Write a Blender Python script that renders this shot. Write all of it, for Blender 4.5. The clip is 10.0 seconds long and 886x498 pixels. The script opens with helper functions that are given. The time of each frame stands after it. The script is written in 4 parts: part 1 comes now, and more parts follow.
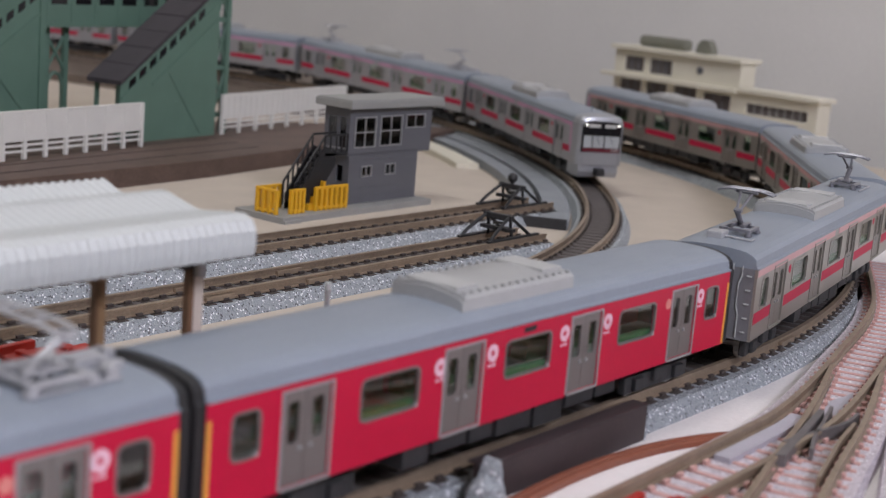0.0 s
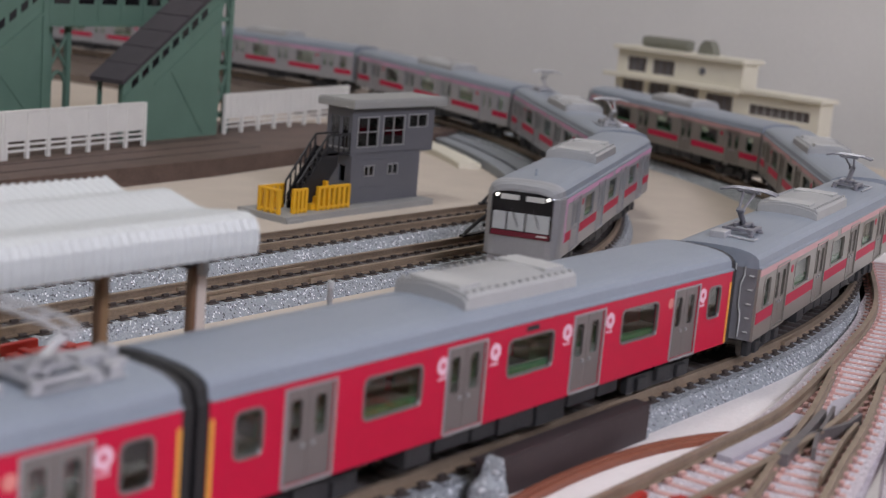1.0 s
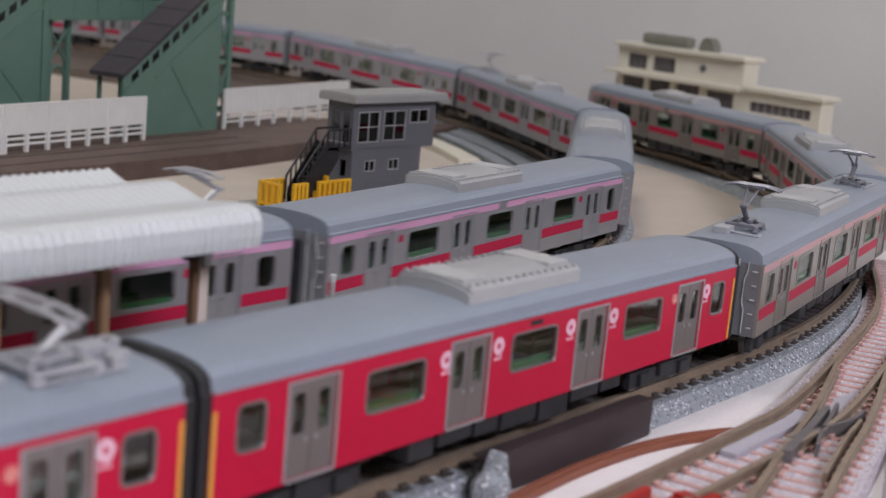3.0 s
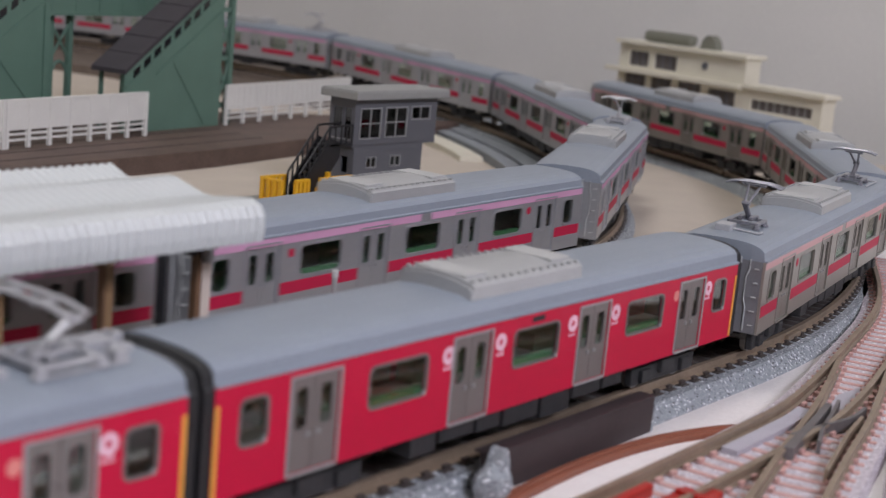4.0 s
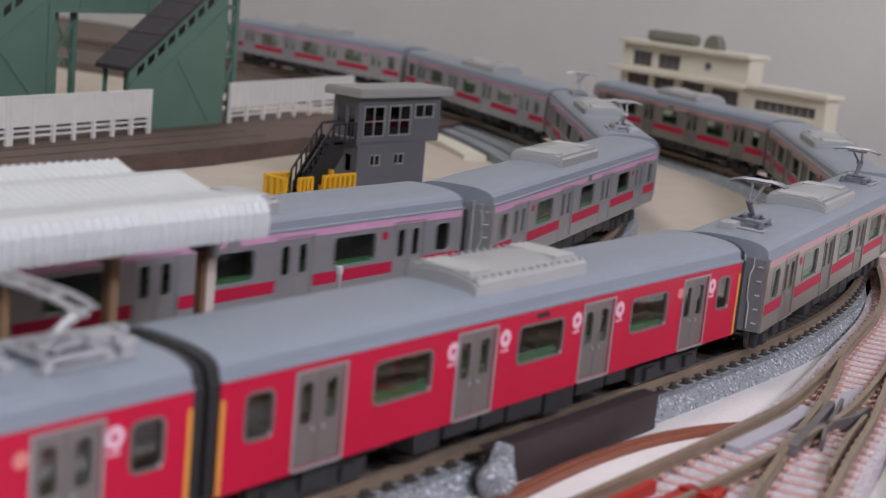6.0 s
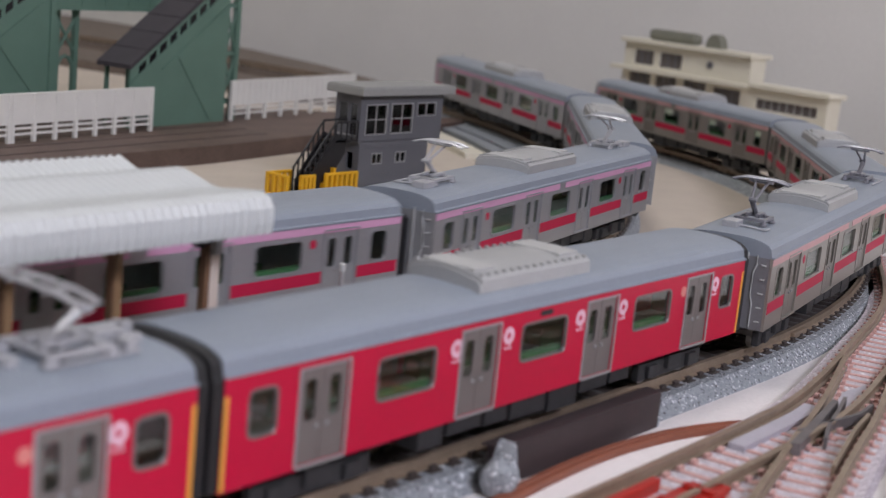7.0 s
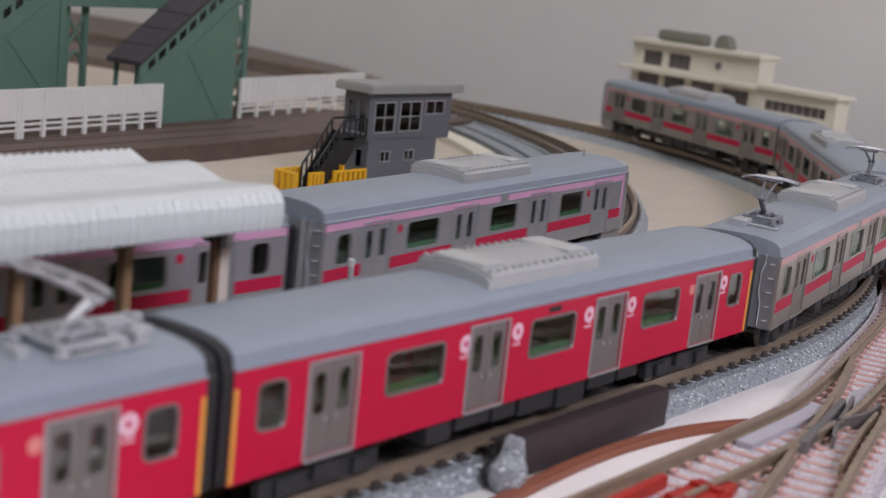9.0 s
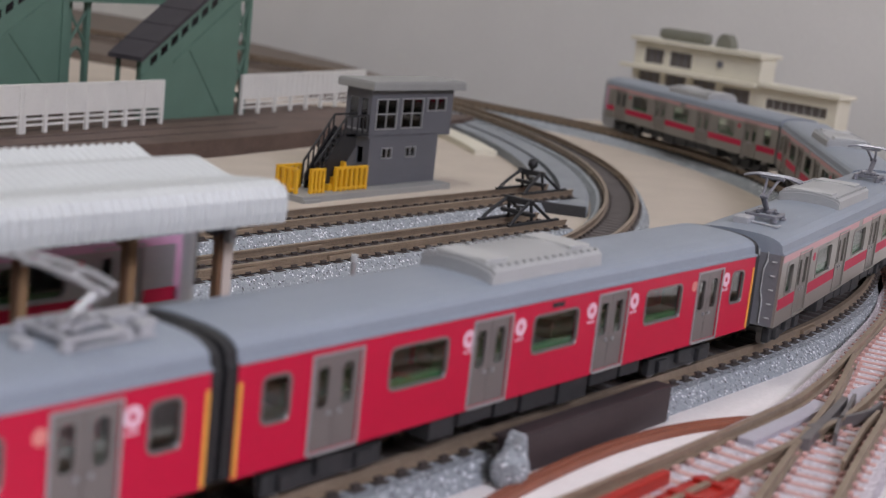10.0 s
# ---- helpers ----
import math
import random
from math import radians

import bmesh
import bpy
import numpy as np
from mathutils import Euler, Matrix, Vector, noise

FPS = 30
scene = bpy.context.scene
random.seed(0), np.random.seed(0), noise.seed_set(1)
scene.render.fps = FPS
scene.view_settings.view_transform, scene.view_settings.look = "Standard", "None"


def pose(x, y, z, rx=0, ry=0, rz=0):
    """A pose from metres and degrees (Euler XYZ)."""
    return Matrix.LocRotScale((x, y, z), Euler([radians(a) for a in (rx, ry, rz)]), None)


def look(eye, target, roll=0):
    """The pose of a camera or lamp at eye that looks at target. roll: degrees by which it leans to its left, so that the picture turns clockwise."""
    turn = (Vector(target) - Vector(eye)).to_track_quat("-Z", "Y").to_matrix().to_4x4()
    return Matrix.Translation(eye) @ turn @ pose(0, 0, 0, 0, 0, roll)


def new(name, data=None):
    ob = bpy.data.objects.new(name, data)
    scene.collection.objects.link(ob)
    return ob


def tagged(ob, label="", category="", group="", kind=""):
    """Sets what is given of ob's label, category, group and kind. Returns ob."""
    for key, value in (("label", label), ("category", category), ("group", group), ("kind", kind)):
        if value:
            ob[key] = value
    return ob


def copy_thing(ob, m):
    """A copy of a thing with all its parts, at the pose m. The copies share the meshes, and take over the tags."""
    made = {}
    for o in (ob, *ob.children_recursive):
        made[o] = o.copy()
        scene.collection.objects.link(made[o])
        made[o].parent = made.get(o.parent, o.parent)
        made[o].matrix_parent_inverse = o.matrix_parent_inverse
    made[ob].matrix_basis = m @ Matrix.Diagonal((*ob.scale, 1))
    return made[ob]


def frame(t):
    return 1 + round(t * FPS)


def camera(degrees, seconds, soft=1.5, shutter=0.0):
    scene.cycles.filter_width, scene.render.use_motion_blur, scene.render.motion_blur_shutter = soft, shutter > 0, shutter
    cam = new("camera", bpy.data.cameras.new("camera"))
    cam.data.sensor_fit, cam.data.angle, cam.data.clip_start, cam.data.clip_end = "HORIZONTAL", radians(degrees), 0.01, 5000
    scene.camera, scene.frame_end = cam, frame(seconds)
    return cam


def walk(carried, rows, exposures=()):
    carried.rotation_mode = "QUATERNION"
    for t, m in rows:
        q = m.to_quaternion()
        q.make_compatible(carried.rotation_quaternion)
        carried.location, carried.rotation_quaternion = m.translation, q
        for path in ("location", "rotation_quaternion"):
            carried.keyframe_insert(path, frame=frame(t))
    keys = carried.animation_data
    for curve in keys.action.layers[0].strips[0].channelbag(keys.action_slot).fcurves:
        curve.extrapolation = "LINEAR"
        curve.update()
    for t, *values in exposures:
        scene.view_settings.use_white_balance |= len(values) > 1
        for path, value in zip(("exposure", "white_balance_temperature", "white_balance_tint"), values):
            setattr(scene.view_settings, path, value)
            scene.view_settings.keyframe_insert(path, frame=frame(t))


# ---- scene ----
# The layout is an N-gauge railway (1:150) on a table; dimensions below are in millimetres, turned into metres by M.
M = 0.001
cam = camera(34.26, 10.0, soft=1.12, shutter=0.25)
cam.data.dof.use_dof, cam.data.dof.focus_distance, cam.data.dof.aperture_fstop = True, 0.315, 32.0
PATH = [
    (0, (-109.49, -114.01, 76.57), (125.45, 63.14, 18.11), 4.83),
    (0.5, (-109.34, -113.89, 75.98), (125.66, 63.28, 17.76), 4.87),
    (1, (-109.71, -114.00, 76.29), (125.03, 63.47, 17.96), 4.91),
    (1.5, (-109.30, -113.60, 76.63), (125.26, 64.05, 18.16), 4.93),
    (2, (-109.22, -113.34, 76.20), (125.54, 64.02, 17.64), 4.99),
    (2.5, (-109.23, -112.99, 75.73), (125.64, 64.22, 17.15), 5.08),
    (4, (-109.63, -112.57, 75.14), (125.27, 64.37, 15.86), 5.38),
    (4.5, (-109.22, -112.67, 75.26), (125.29, 64.72, 15.80), 5.41),
    (5, (-109.47, -112.33, 74.87), (125.44, 64.54, 15.42), 5.48),
    (5.5, (-109.92, -112.65, 74.83), (124.79, 64.52, 15.50), 5.52),
    (7, (-110.29, -112.00, 74.21), (124.35, 65.22, 14.75), 5.69),
    (7.5, (-110.31, -112.31, 74.36), (123.71, 65.69, 14.80), 5.72),
    (8, (-110.40, -112.19, 73.98), (123.66, 65.88, 14.76), 5.84),
    (8.5, (-110.88, -112.15, 73.74), (123.12, 65.94, 14.33), 5.93),
    (9, (-110.82, -111.96, 73.52), (123.01, 66.32, 14.03), 6.02),
    (9.5, (-111.22, -112.05, 73.47), (122.36, 66.47, 13.73), 6.16),
    (10, (-111.32, -111.66, 73.01), (122.57, 66.44, 13.25), 6.29),
]


def mmv(p):
    return Vector(p) * M


walk(cam, [(t, look(mmv(e), mmv(g), r)) for t, e, g, r in PATH])

# ---- light: a closed room with a ceiling lamp and an added front light, soft and slightly cool ----
world = bpy.data.worlds.new("room_air")
world.use_nodes = True
scene.world = world
world.node_tree.nodes["Background"].inputs["Color"].default_value = (0.75, 0.8, 0.9, 1)
world.node_tree.nodes["Background"].inputs["Strength"].default_value = 0.03
scene.view_settings.exposure = 0.0


def area_lamp(name, eye, target, size, power, colour):
    d = bpy.data.lights.new(name, "AREA")
    d.shape, d.size, d.energy, d.color = "DISK", size, power, colour
    ob = new(name, d)
    ob.matrix_world = look(eye, target)
    return ob


area_lamp("ceiling_lamp_light", (-0.25, 0.25, 1.62), (-0.2, 0.3, 0), 0.55, 7.9, (1.0, 0.985, 0.98))
# Added source, out of view: stands in for low light from behind the camera.
area_lamp("added_front_light", (-0.22, -0.8, 0.74), (0.08, -0.1, 0), 0.42, 11.9, (0.94, 0.93, 1.1))


# ---- materials ----
def mat(name, col, rough=0.5, metal=0.0, var=0.12, size=3.0, fine=0.4, bump=0.0, col2=None, coat=0.0, per_object=0.0, spec=0.5):
    """A surface with two scales of variation: size and fine are the grains' sizes in mm."""
    m = bpy.data.materials.new(name)
    m.use_nodes = True
    nt = m.node_tree
    b = nt.nodes["Principled BSDF"]
    tc = nt.nodes.new("ShaderNodeTexCoord")
    n1 = nt.nodes.new("ShaderNodeTexNoise")
    n2 = nt.nodes.new("ShaderNodeTexNoise")
    for n, s in ((n1, size), (n2, fine)):
        nt.links.new(tc.outputs["Object"], n.inputs["Vector"])
        n.inputs["Scale"].default_value = 1000.0 / s
        n.inputs["Detail"].default_value = 3.0
    mx = nt.nodes.new("ShaderNodeMath")
    mx.operation = "ADD"
    nt.links.new(n1.outputs["Fac"], mx.inputs[0])
    nt.links.new(n2.outputs["Fac"], mx.inputs[1])
    fac = mx.outputs[0]
    if per_object:
        oi = nt.nodes.new("ShaderNodeObjectInfo")
        ml = nt.nodes.new("ShaderNodeMath")
        ml.operation = "MULTIPLY_ADD"
        ml.inputs[1].default_value = per_object
        nt.links.new(oi.outputs["Random"], ml.inputs[0])
        nt.links.new(fac, ml.inputs[2])
        fac = ml.outputs[0]
    mr = nt.nodes.new("ShaderNodeMapRange")
    mr.inputs["From Min"].default_value, mr.inputs["From Max"].default_value = 0.7, 1.3 + per_object
    nt.links.new(fac, mr.inputs["Value"])
    mix = nt.nodes.new("ShaderNodeMix")
    mix.data_type = "RGBA"
    lo = [c * (1 - var) for c in col] if col2 is None else col
    hi = [min(1, c * (1 + var)) for c in col] if col2 is None else col2
    mix.inputs["A"].default_value = (*lo, 1)
    mix.inputs["B"].default_value = (*hi, 1)
    nt.links.new(mr.outputs["Result"], mix.inputs["Factor"])
    nt.links.new(mix.outputs["Result"], b.inputs["Base Color"])
    b.inputs["Roughness"].default_value, b.inputs["Metallic"].default_value = rough, metal
    b.inputs["Coat Weight"].default_value = coat
    b.inputs["Specular IOR Level"].default_value = spec
    if bump:
        bp = nt.nodes.new("ShaderNodeBump")
        bp.inputs["Strength"].default_value = bump
        bp.inputs["Distance"].default_value = 0.0003
        nt.links.new(n2.outputs["Fac"], bp.inputs["Height"])
        nt.links.new(bp.outputs["Normal"], b.inputs["Normal"])
    return m


def ballast_mat(name, col, light, dark, cell=0.55):
    """Moulded ballast: grey grains with dark chips, and bright cells that paint its glints."""
    m = mat(name, col, 0.8, 0, 0.1, 6, 1, 0)
    nt = m.node_tree
    b = nt.nodes["Principled BSDF"]
    tc = nt.nodes.new("ShaderNodeTexCoord")
    vo = nt.nodes.new("ShaderNodeTexVoronoi")
    vo.inputs["Scale"].default_value = 1000.0 / cell
    nt.links.new(tc.outputs["Object"], vo.inputs["Vector"])
    sep = nt.nodes.new("ShaderNodeSeparateColor")
    nt.links.new(vo.outputs["Color"], sep.inputs[0])
    ramp = nt.nodes.new("ShaderNodeValToRGB")
    e = ramp.color_ramp.elements
    e[0].position, e[0].color = 0.0, (*dark, 1)
    # The near-white end of the ramp is painted glints.
    e[1].position, e[1].color = 1.0, (*light, 1)
    for pos, c in ((0.05, dark), (0.11, [v * 0.88 for v in col]), (0.9, [v * 1.1 for v in col]), (0.96, light)):
        k = e.new(pos)
        k.color = (*c, 1)
    nt.links.new(sep.outputs[0], ramp.inputs["Fac"])
    nt.links.new(ramp.outputs["Color"], b.inputs["Base Color"])
    bp = nt.nodes.new("ShaderNodeBump")
    bp.inputs["Strength"].default_value, bp.inputs["Distance"].default_value = 0.8, 0.0003
    nt.links.new(vo.outputs["Distance"], bp.inputs["Height"])
    nt.links.new(bp.outputs["Normal"], b.inputs["Normal"])
    return m


def glass_mat(name, tint, gloss=0.9):
    m = bpy.data.materials.new(name)
    m.use_nodes = True
    nt = m.node_tree
    nt.nodes.remove(nt.nodes["Principled BSDF"])
    tr = nt.nodes.new("ShaderNodeBsdfTransparent")
    tr.inputs["Color"].default_value = (*tint, 1)
    gl = nt.nodes.new("ShaderNodeBsdfGlossy")
    gl.inputs["Roughness"].default_value = 0.06
    lw = nt.nodes.new("ShaderNodeLayerWeight")
    lw.inputs["Blend"].default_value = 0.3
    fr = nt.nodes.new("ShaderNodeMath")
    fr.operation = "MULTIPLY_ADD"
    fr.inputs[1].default_value, fr.inputs[2].default_value = 0.3, 0.07
    nt.links.new(lw.outputs["Facing"], fr.inputs[0])
    mx = nt.nodes.new("ShaderNodeMixShader")
    nt.links.new(fr.outputs[0], mx.inputs["Fac"])
    nt.links.new(tr.outputs[0], mx.inputs[1])
    nt.links.new(gl.outputs[0], mx.inputs[2])
    nt.links.new(mx.outputs[0], nt.nodes["Material Output"].inputs["Surface"])
    return m


def glow_mat(name, col, strength):
    m = bpy.data.materials.new(name)
    m.use_nodes = True
    b = m.node_tree.nodes["Principled BSDF"]
    b.inputs["Base Color"].default_value = (*col, 1)
    b.inputs["Emission Color"].default_value = (*col, 1)
    b.inputs["Emission Strength"].default_value = strength
    return m


MAT = {
    "mat_cloth": mat("cream_cloth", (0.55, 0.48, 0.4), 0.95, 0, 0.06, 14, 0.7, 0.35),
    "wall": mat("wall_paper", (0.76, 0.745, 0.715), 0.9, 0, 0.03, 40, 2, 0.1),
    "ceiling": mat("ceiling_white", (0.75, 0.75, 0.74), 0.9, 0, 0.03, 60, 3),
    "wood": mat("brown_board", (0.115, 0.076, 0.06), 0.6, 0, 0.25, 9, 0.8, 0.2),
    "wood_far": mat("grey_brown_board", (0.16, 0.125, 0.1), 0.6, 0, 0.2, 12, 1.0, 0.15),
    "ballast": ballast_mat("ballast_grey", (0.35, 0.38, 0.405), (0.92, 0.94, 0.96), (0.12, 0.12, 0.13), 0.36),
    "ballast_pink": ballast_mat("ballast_light", (0.6, 0.54, 0.58), (0.9, 0.88, 0.9), (0.4, 0.35, 0.38), 0.4),
    "concrete": mat("grey_plastic_roadbed", (0.27, 0.29, 0.31), 0.7, 0, 0.1, 7, 0.8, 0.2),
    "sleeper": mat("sleeper_brown", (0.075, 0.06, 0.054), 0.6, 0, 0.25, 3, 0.5, 0.2, per_object=0.3),
    "sleeper_red": mat("sleeper_red_brown", (0.6, 0.36, 0.325), 0.7, 0, 0.15, 3, 0.5, 0.2, per_object=0.3),
    "rail": mat("rail_brown_metal", (0.33, 0.255, 0.185), 0.42, 0.4, 0.18, 6, 0.6),
    "silver": mat("silver_paint", (0.41, 0.42, 0.44), 0.32, 0.5, 0.05, 12, 0.6),
    "silver_warm": mat("bare_silver", (0.315, 0.3, 0.268), 0.32, 0.45, 0.05, 12, 0.6),
    "door_grey": mat("door_steel", (0.24, 0.215, 0.205), 0.4, 0.35, 0.06, 6, 0.5),
    "roof": mat("roof_blue_grey", (0.265, 0.3, 0.35), 0.38, 0.0, 0.05, 15, 0.6, 0.08),
    "ac": mat("unit_grey", (0.45, 0.455, 0.455), 0.3, 0.25, 0.05, 6, 0.5),
    "red": mat("carmine_paint", (0.585, 0.005, 0.047), 0.42, 0, 0.04, 14, 0.6, coat=0.06, spec=0.35),
    "band_red": mat("band_red", (0.5, 0.012, 0.06), 0.5, 0, 0.05, 8, 0.5, spec=0.3),
    "band_pink": mat("band_pink", (0.66, 0.35, 0.53), 0.5, 0, 0.04, 8, 0.5),
    "pink_white": mat("mark_pink_white", (0.85, 0.55, 0.65), 0.5, 0, 0.04, 5, 0.5),
    "blue_mark": mat("mark_blue", (0.2, 0.2, 0.7), 0.5, 0, 0.04, 5, 0.5),
    "orange": mat("stripe_orange", (0.8, 0.36, 0.06), 0.5, 0, 0.05, 5, 0.5),
    "black": mat("black_plastic", (0.02, 0.02, 0.022), 0.45, 0, 0.2, 3, 0.5),
    "black_gloss": mat("black_glazing", (0.012, 0.012, 0.014), 0.12, 0, 0.1, 3, 0.5),
    "dark": mat("underfloor_dark", (0.03, 0.03, 0.032), 0.6, 0, 0.25, 3, 0.5, 0.2),
    "steel": mat("wheel_steel", (0.3, 0.29, 0.28), 0.35, 0.8, 0.1, 2, 0.5),
    "panto": mat("pantograph_grey", (0.5, 0.5, 0.52), 0.35, 0.35, 0.08, 2, 0.5),
    "seat_green": mat("seat_green", (0.05, 0.19, 0.07), 0.8, 0, 0.1, 3, 0.6),
    "inner": mat("car_inside_grey", (0.36, 0.39, 0.34), 0.8, 0, 0.1, 6, 0.6),
    "frame_grey": mat("window_frame_grey", (0.42, 0.42, 0.42), 0.35, 0.3, 0.05, 3, 0.5),
    "white": mat("white_plastic", (0.59, 0.61, 0.6), 0.45, 0, 0.03, 8, 0.6),
    "fence": mat("fence_white", (0.8, 0.79, 0.735), 0.5, 0, 0.04, 8, 0.6),
    "green": mat("sea_green_plastic", (0.125, 0.22, 0.168), 0.55, 0, 0.08, 12, 0.6, 0.05),
    "slate": mat("dark_roof_sheet", (0.05, 0.043, 0.05), 0.6, 0, 0.12, 8, 0.6, 0.1),
    "tower": mat("tower_grey", (0.13, 0.132, 0.145), 0.6, 0, 0.06, 10, 0.6, 0.05),
    "tower_light": mat("tower_roof_grey", (0.31, 0.31, 0.295), 0.65, 0, 0.06, 10, 0.6, 0.1),
    "yellow": mat("yellow_plastic", (0.78, 0.42, 0.02), 0.4, 0, 0.05, 4, 0.5),
    "ivory": mat("ivory_plastic", (0.73, 0.69, 0.57), 0.6, 0, 0.04, 12, 0.6),
    "brown_post": mat("post_brown", (0.2, 0.115, 0.065), 0.55, 0, 0.1, 5, 0.5),
    # The lit side of the end post, painted as a paler colour.
    "lit_post": mat("post_lit_cream", (0.68, 0.6, 0.52), 0.5, 0, 0.05, 5, 0.5),
    "bump_black": mat("buffer_black", (0.022, 0.022, 0.024), 0.5, 0, 0.2, 2, 0.5),
    "red_plastic": mat("red_plastic", (0.42, 0.02, 0.012), 0.35, 0, 0.08, 5, 0.5),
    "brown_wire": mat("brown_strip", (0.24, 0.075, 0.04), 0.45, 0, 0.1, 6, 0.6),
    "block": mat("dark_brown_block", (0.052, 0.037, 0.039), 0.55, 0, 0.12, 6, 0.6),
    "frog": mat("frog_grey", (0.17, 0.155, 0.155), 0.45, 0.3, 0.12, 4, 0.5),
    "roof_green": mat("tank_grey_green", (0.2, 0.2, 0.16), 0.6, 0, 0.06, 6, 0.5),
    "glass": glass_mat("car_glass", (0.9, 0.95, 0.92)),
    "glass_dark": glass_mat("building_glass", (0.22, 0.23, 0.23)),
    # Pale tone paints the reflection on the dark windscreen glass.
    "screen": mat("windscreen_reflection", (0.42, 0.44, 0.44), 0.12, 0, 0.06, 9, 2),
    "head": glow_mat("headlight_glow", (1.0, 0.97, 0.9), 1.6),
    "ac_light": mat("unit_pale", (0.5, 0.5, 0.49), 0.45, 0.1, 0.05, 6, 0.5),
    "peach": mat("mark_peach", (0.72, 0.25, 0.22), 0.5, 0, 0.05, 5, 0.5),
    "band_dark": mat("strip_dark_red", (0.13, 0.012, 0.025), 0.3, 0, 0.1, 4, 0.5),
    # Floor out of view; its light tone is chosen to bounce fill light.
    "floor": mat("bounce_floor", (0.5, 0.42, 0.33), 0.5, 0, 0.15, 80, 6),
    # Whiter than the cloth, so the near ground's extra brightness is in the colour.
    "felt_white": mat("brightening_felt", (0.8, 0.765, 0.75), 0.95, 0, 0.05, 12, 0.7, 0.4),
    "plate_grey": mat("plate_lavender", (0.45, 0.43, 0.48), 0.6, 0, 0.06, 6, 0.6, 0.1),
    "post_gold": mat("post_golden_brown", (0.3, 0.19, 0.1), 0.5, 0, 0.1, 5, 0.5),
    "window_brown": mat("window_brown", (0.14, 0.125, 0.12), 0.2, 0, 0.1, 5, 0.6),
    "web": mat("track_web", (0.13, 0.12, 0.118), 0.6, 0, 0.3, 2.5, 0.5, 0.3),
    "band_peach": mat("band_peach", (0.62, 0.36, 0.36), 0.5, 0, 0.05, 8, 0.5),
    "door_warm": mat("door_grey_brown", (0.25, 0.23, 0.205), 0.35, 0.4, 0.06, 6, 0.5),
    "panto_dark": mat("pantograph_steel", (0.27, 0.27, 0.3), 0.35, 0.5, 0.1, 2, 0.5),
    "end_grey": mat("end_wall_grey", (0.2, 0.2, 0.215), 0.5, 0.1, 0.08, 6, 0.5),
    "sign": mat("display_grey", (0.55, 0.55, 0.52), 0.3, 0, 0.05, 3, 0.5),
}


# ---- mesh helpers (millimetres) ----
def part(name, bm, material, parent=None, label=""):
    """Links a bmesh, drawn in mm, as one mesh object under parent."""
    bmesh.ops.scale(bm, vec=(M, M, M), verts=bm.verts)
    me = bpy.data.meshes.new(name)
    bm.to_mesh(me)
    bm.free()
    me.materials.append(MAT[material])
    ob = new(name, me)
    if parent is not None:
        ob.parent = parent
    if label:
        tagged(ob, label)
    return ob


def again(ob, parent, x=0, y=0, z=0, rz=0):
    """The same mesh once more, as an object of its own."""
    o = new(ob.name.split(".")[0], ob.data)
    o.parent = parent
    o.matrix_basis = pose(x * M, y * M, z * M, 0, 0, rz)
    return o


def thing(name, label, category, group="", kind="", at=(0, 0, 0), rz=0):
    ob = new(name)
    ob.empty_display_size = 0.005
    ob.matrix_basis = pose(at[0] * M, at[1] * M, at[2] * M, 0, 0, rz)
    return tagged(ob, label, category, group, kind)


def add_box(bm, x0, x1, y0, y1, z0, z1, bevel=0.0):
    r = bmesh.ops.create_cube(bm, size=1)
    bmesh.ops.scale(bm, vec=(x1 - x0, y1 - y0, z1 - z0), verts=r["verts"])
    bmesh.ops.translate(bm, vec=((x0 + x1) / 2, (y0 + y1) / 2, (z0 + z1) / 2), verts=r["verts"])
    if bevel:
        es = list({e for v in r["verts"] for e in v.link_edges})
        bmesh.ops.bevel(bm, geom=es, offset=bevel, segments=2, affect="EDGES", profile=0.6)
    return bm


def box(x0, x1, y0, y1, z0, z1, bevel=0.0):
    return add_box(bmesh.new(), x0, x1, y0, y1, z0, z1, bevel)


def add_rod(bm, a, b, r, seg=6):
    a, b = Vector(a), Vector(b)
    d = b - a
    res = bmesh.ops.create_cone(bm, cap_ends=True, segments=seg, radius1=r, radius2=r, depth=d.length)
    mtx = Matrix.Translation((a + b) / 2) @ d.to_track_quat("Z", "Y").to_matrix().to_4x4()
    bmesh.ops.transform(bm, matrix=mtx, verts=res["verts"])
    return bm


def rod(a, b, r, seg=6):
    return add_rod(bmesh.new(), a, b, r, seg)


def tube(points, r, seg=6):
    """One bent round bar through the points."""
    bm = bmesh.new()
    P = [Vector(p) for p in points]
    rings = []
    for i, p in enumerate(P):
        d = (P[min(i + 1, len(P) - 1)] - P[max(i - 1, 0)]).normalized()
        q = d.to_track_quat("Z", "Y")
        rings.append([bm.verts.new(p + q @ Vector((r * math.cos(2 * math.pi * k / seg), r * math.sin(2 * math.pi * k / seg), 0))) for k in range(seg)])
    for a, b in zip(rings, rings[1:]):
        for k in range(seg):
            bm.faces.new((a[k], a[(k + 1) % seg], b[(k + 1) % seg], b[k]))
    bm.faces.new(rings[0][::-1])
    bm.faces.new(rings[-1])
    bmesh.ops.recalc_face_normals(bm, faces=bm.faces)
    return bm


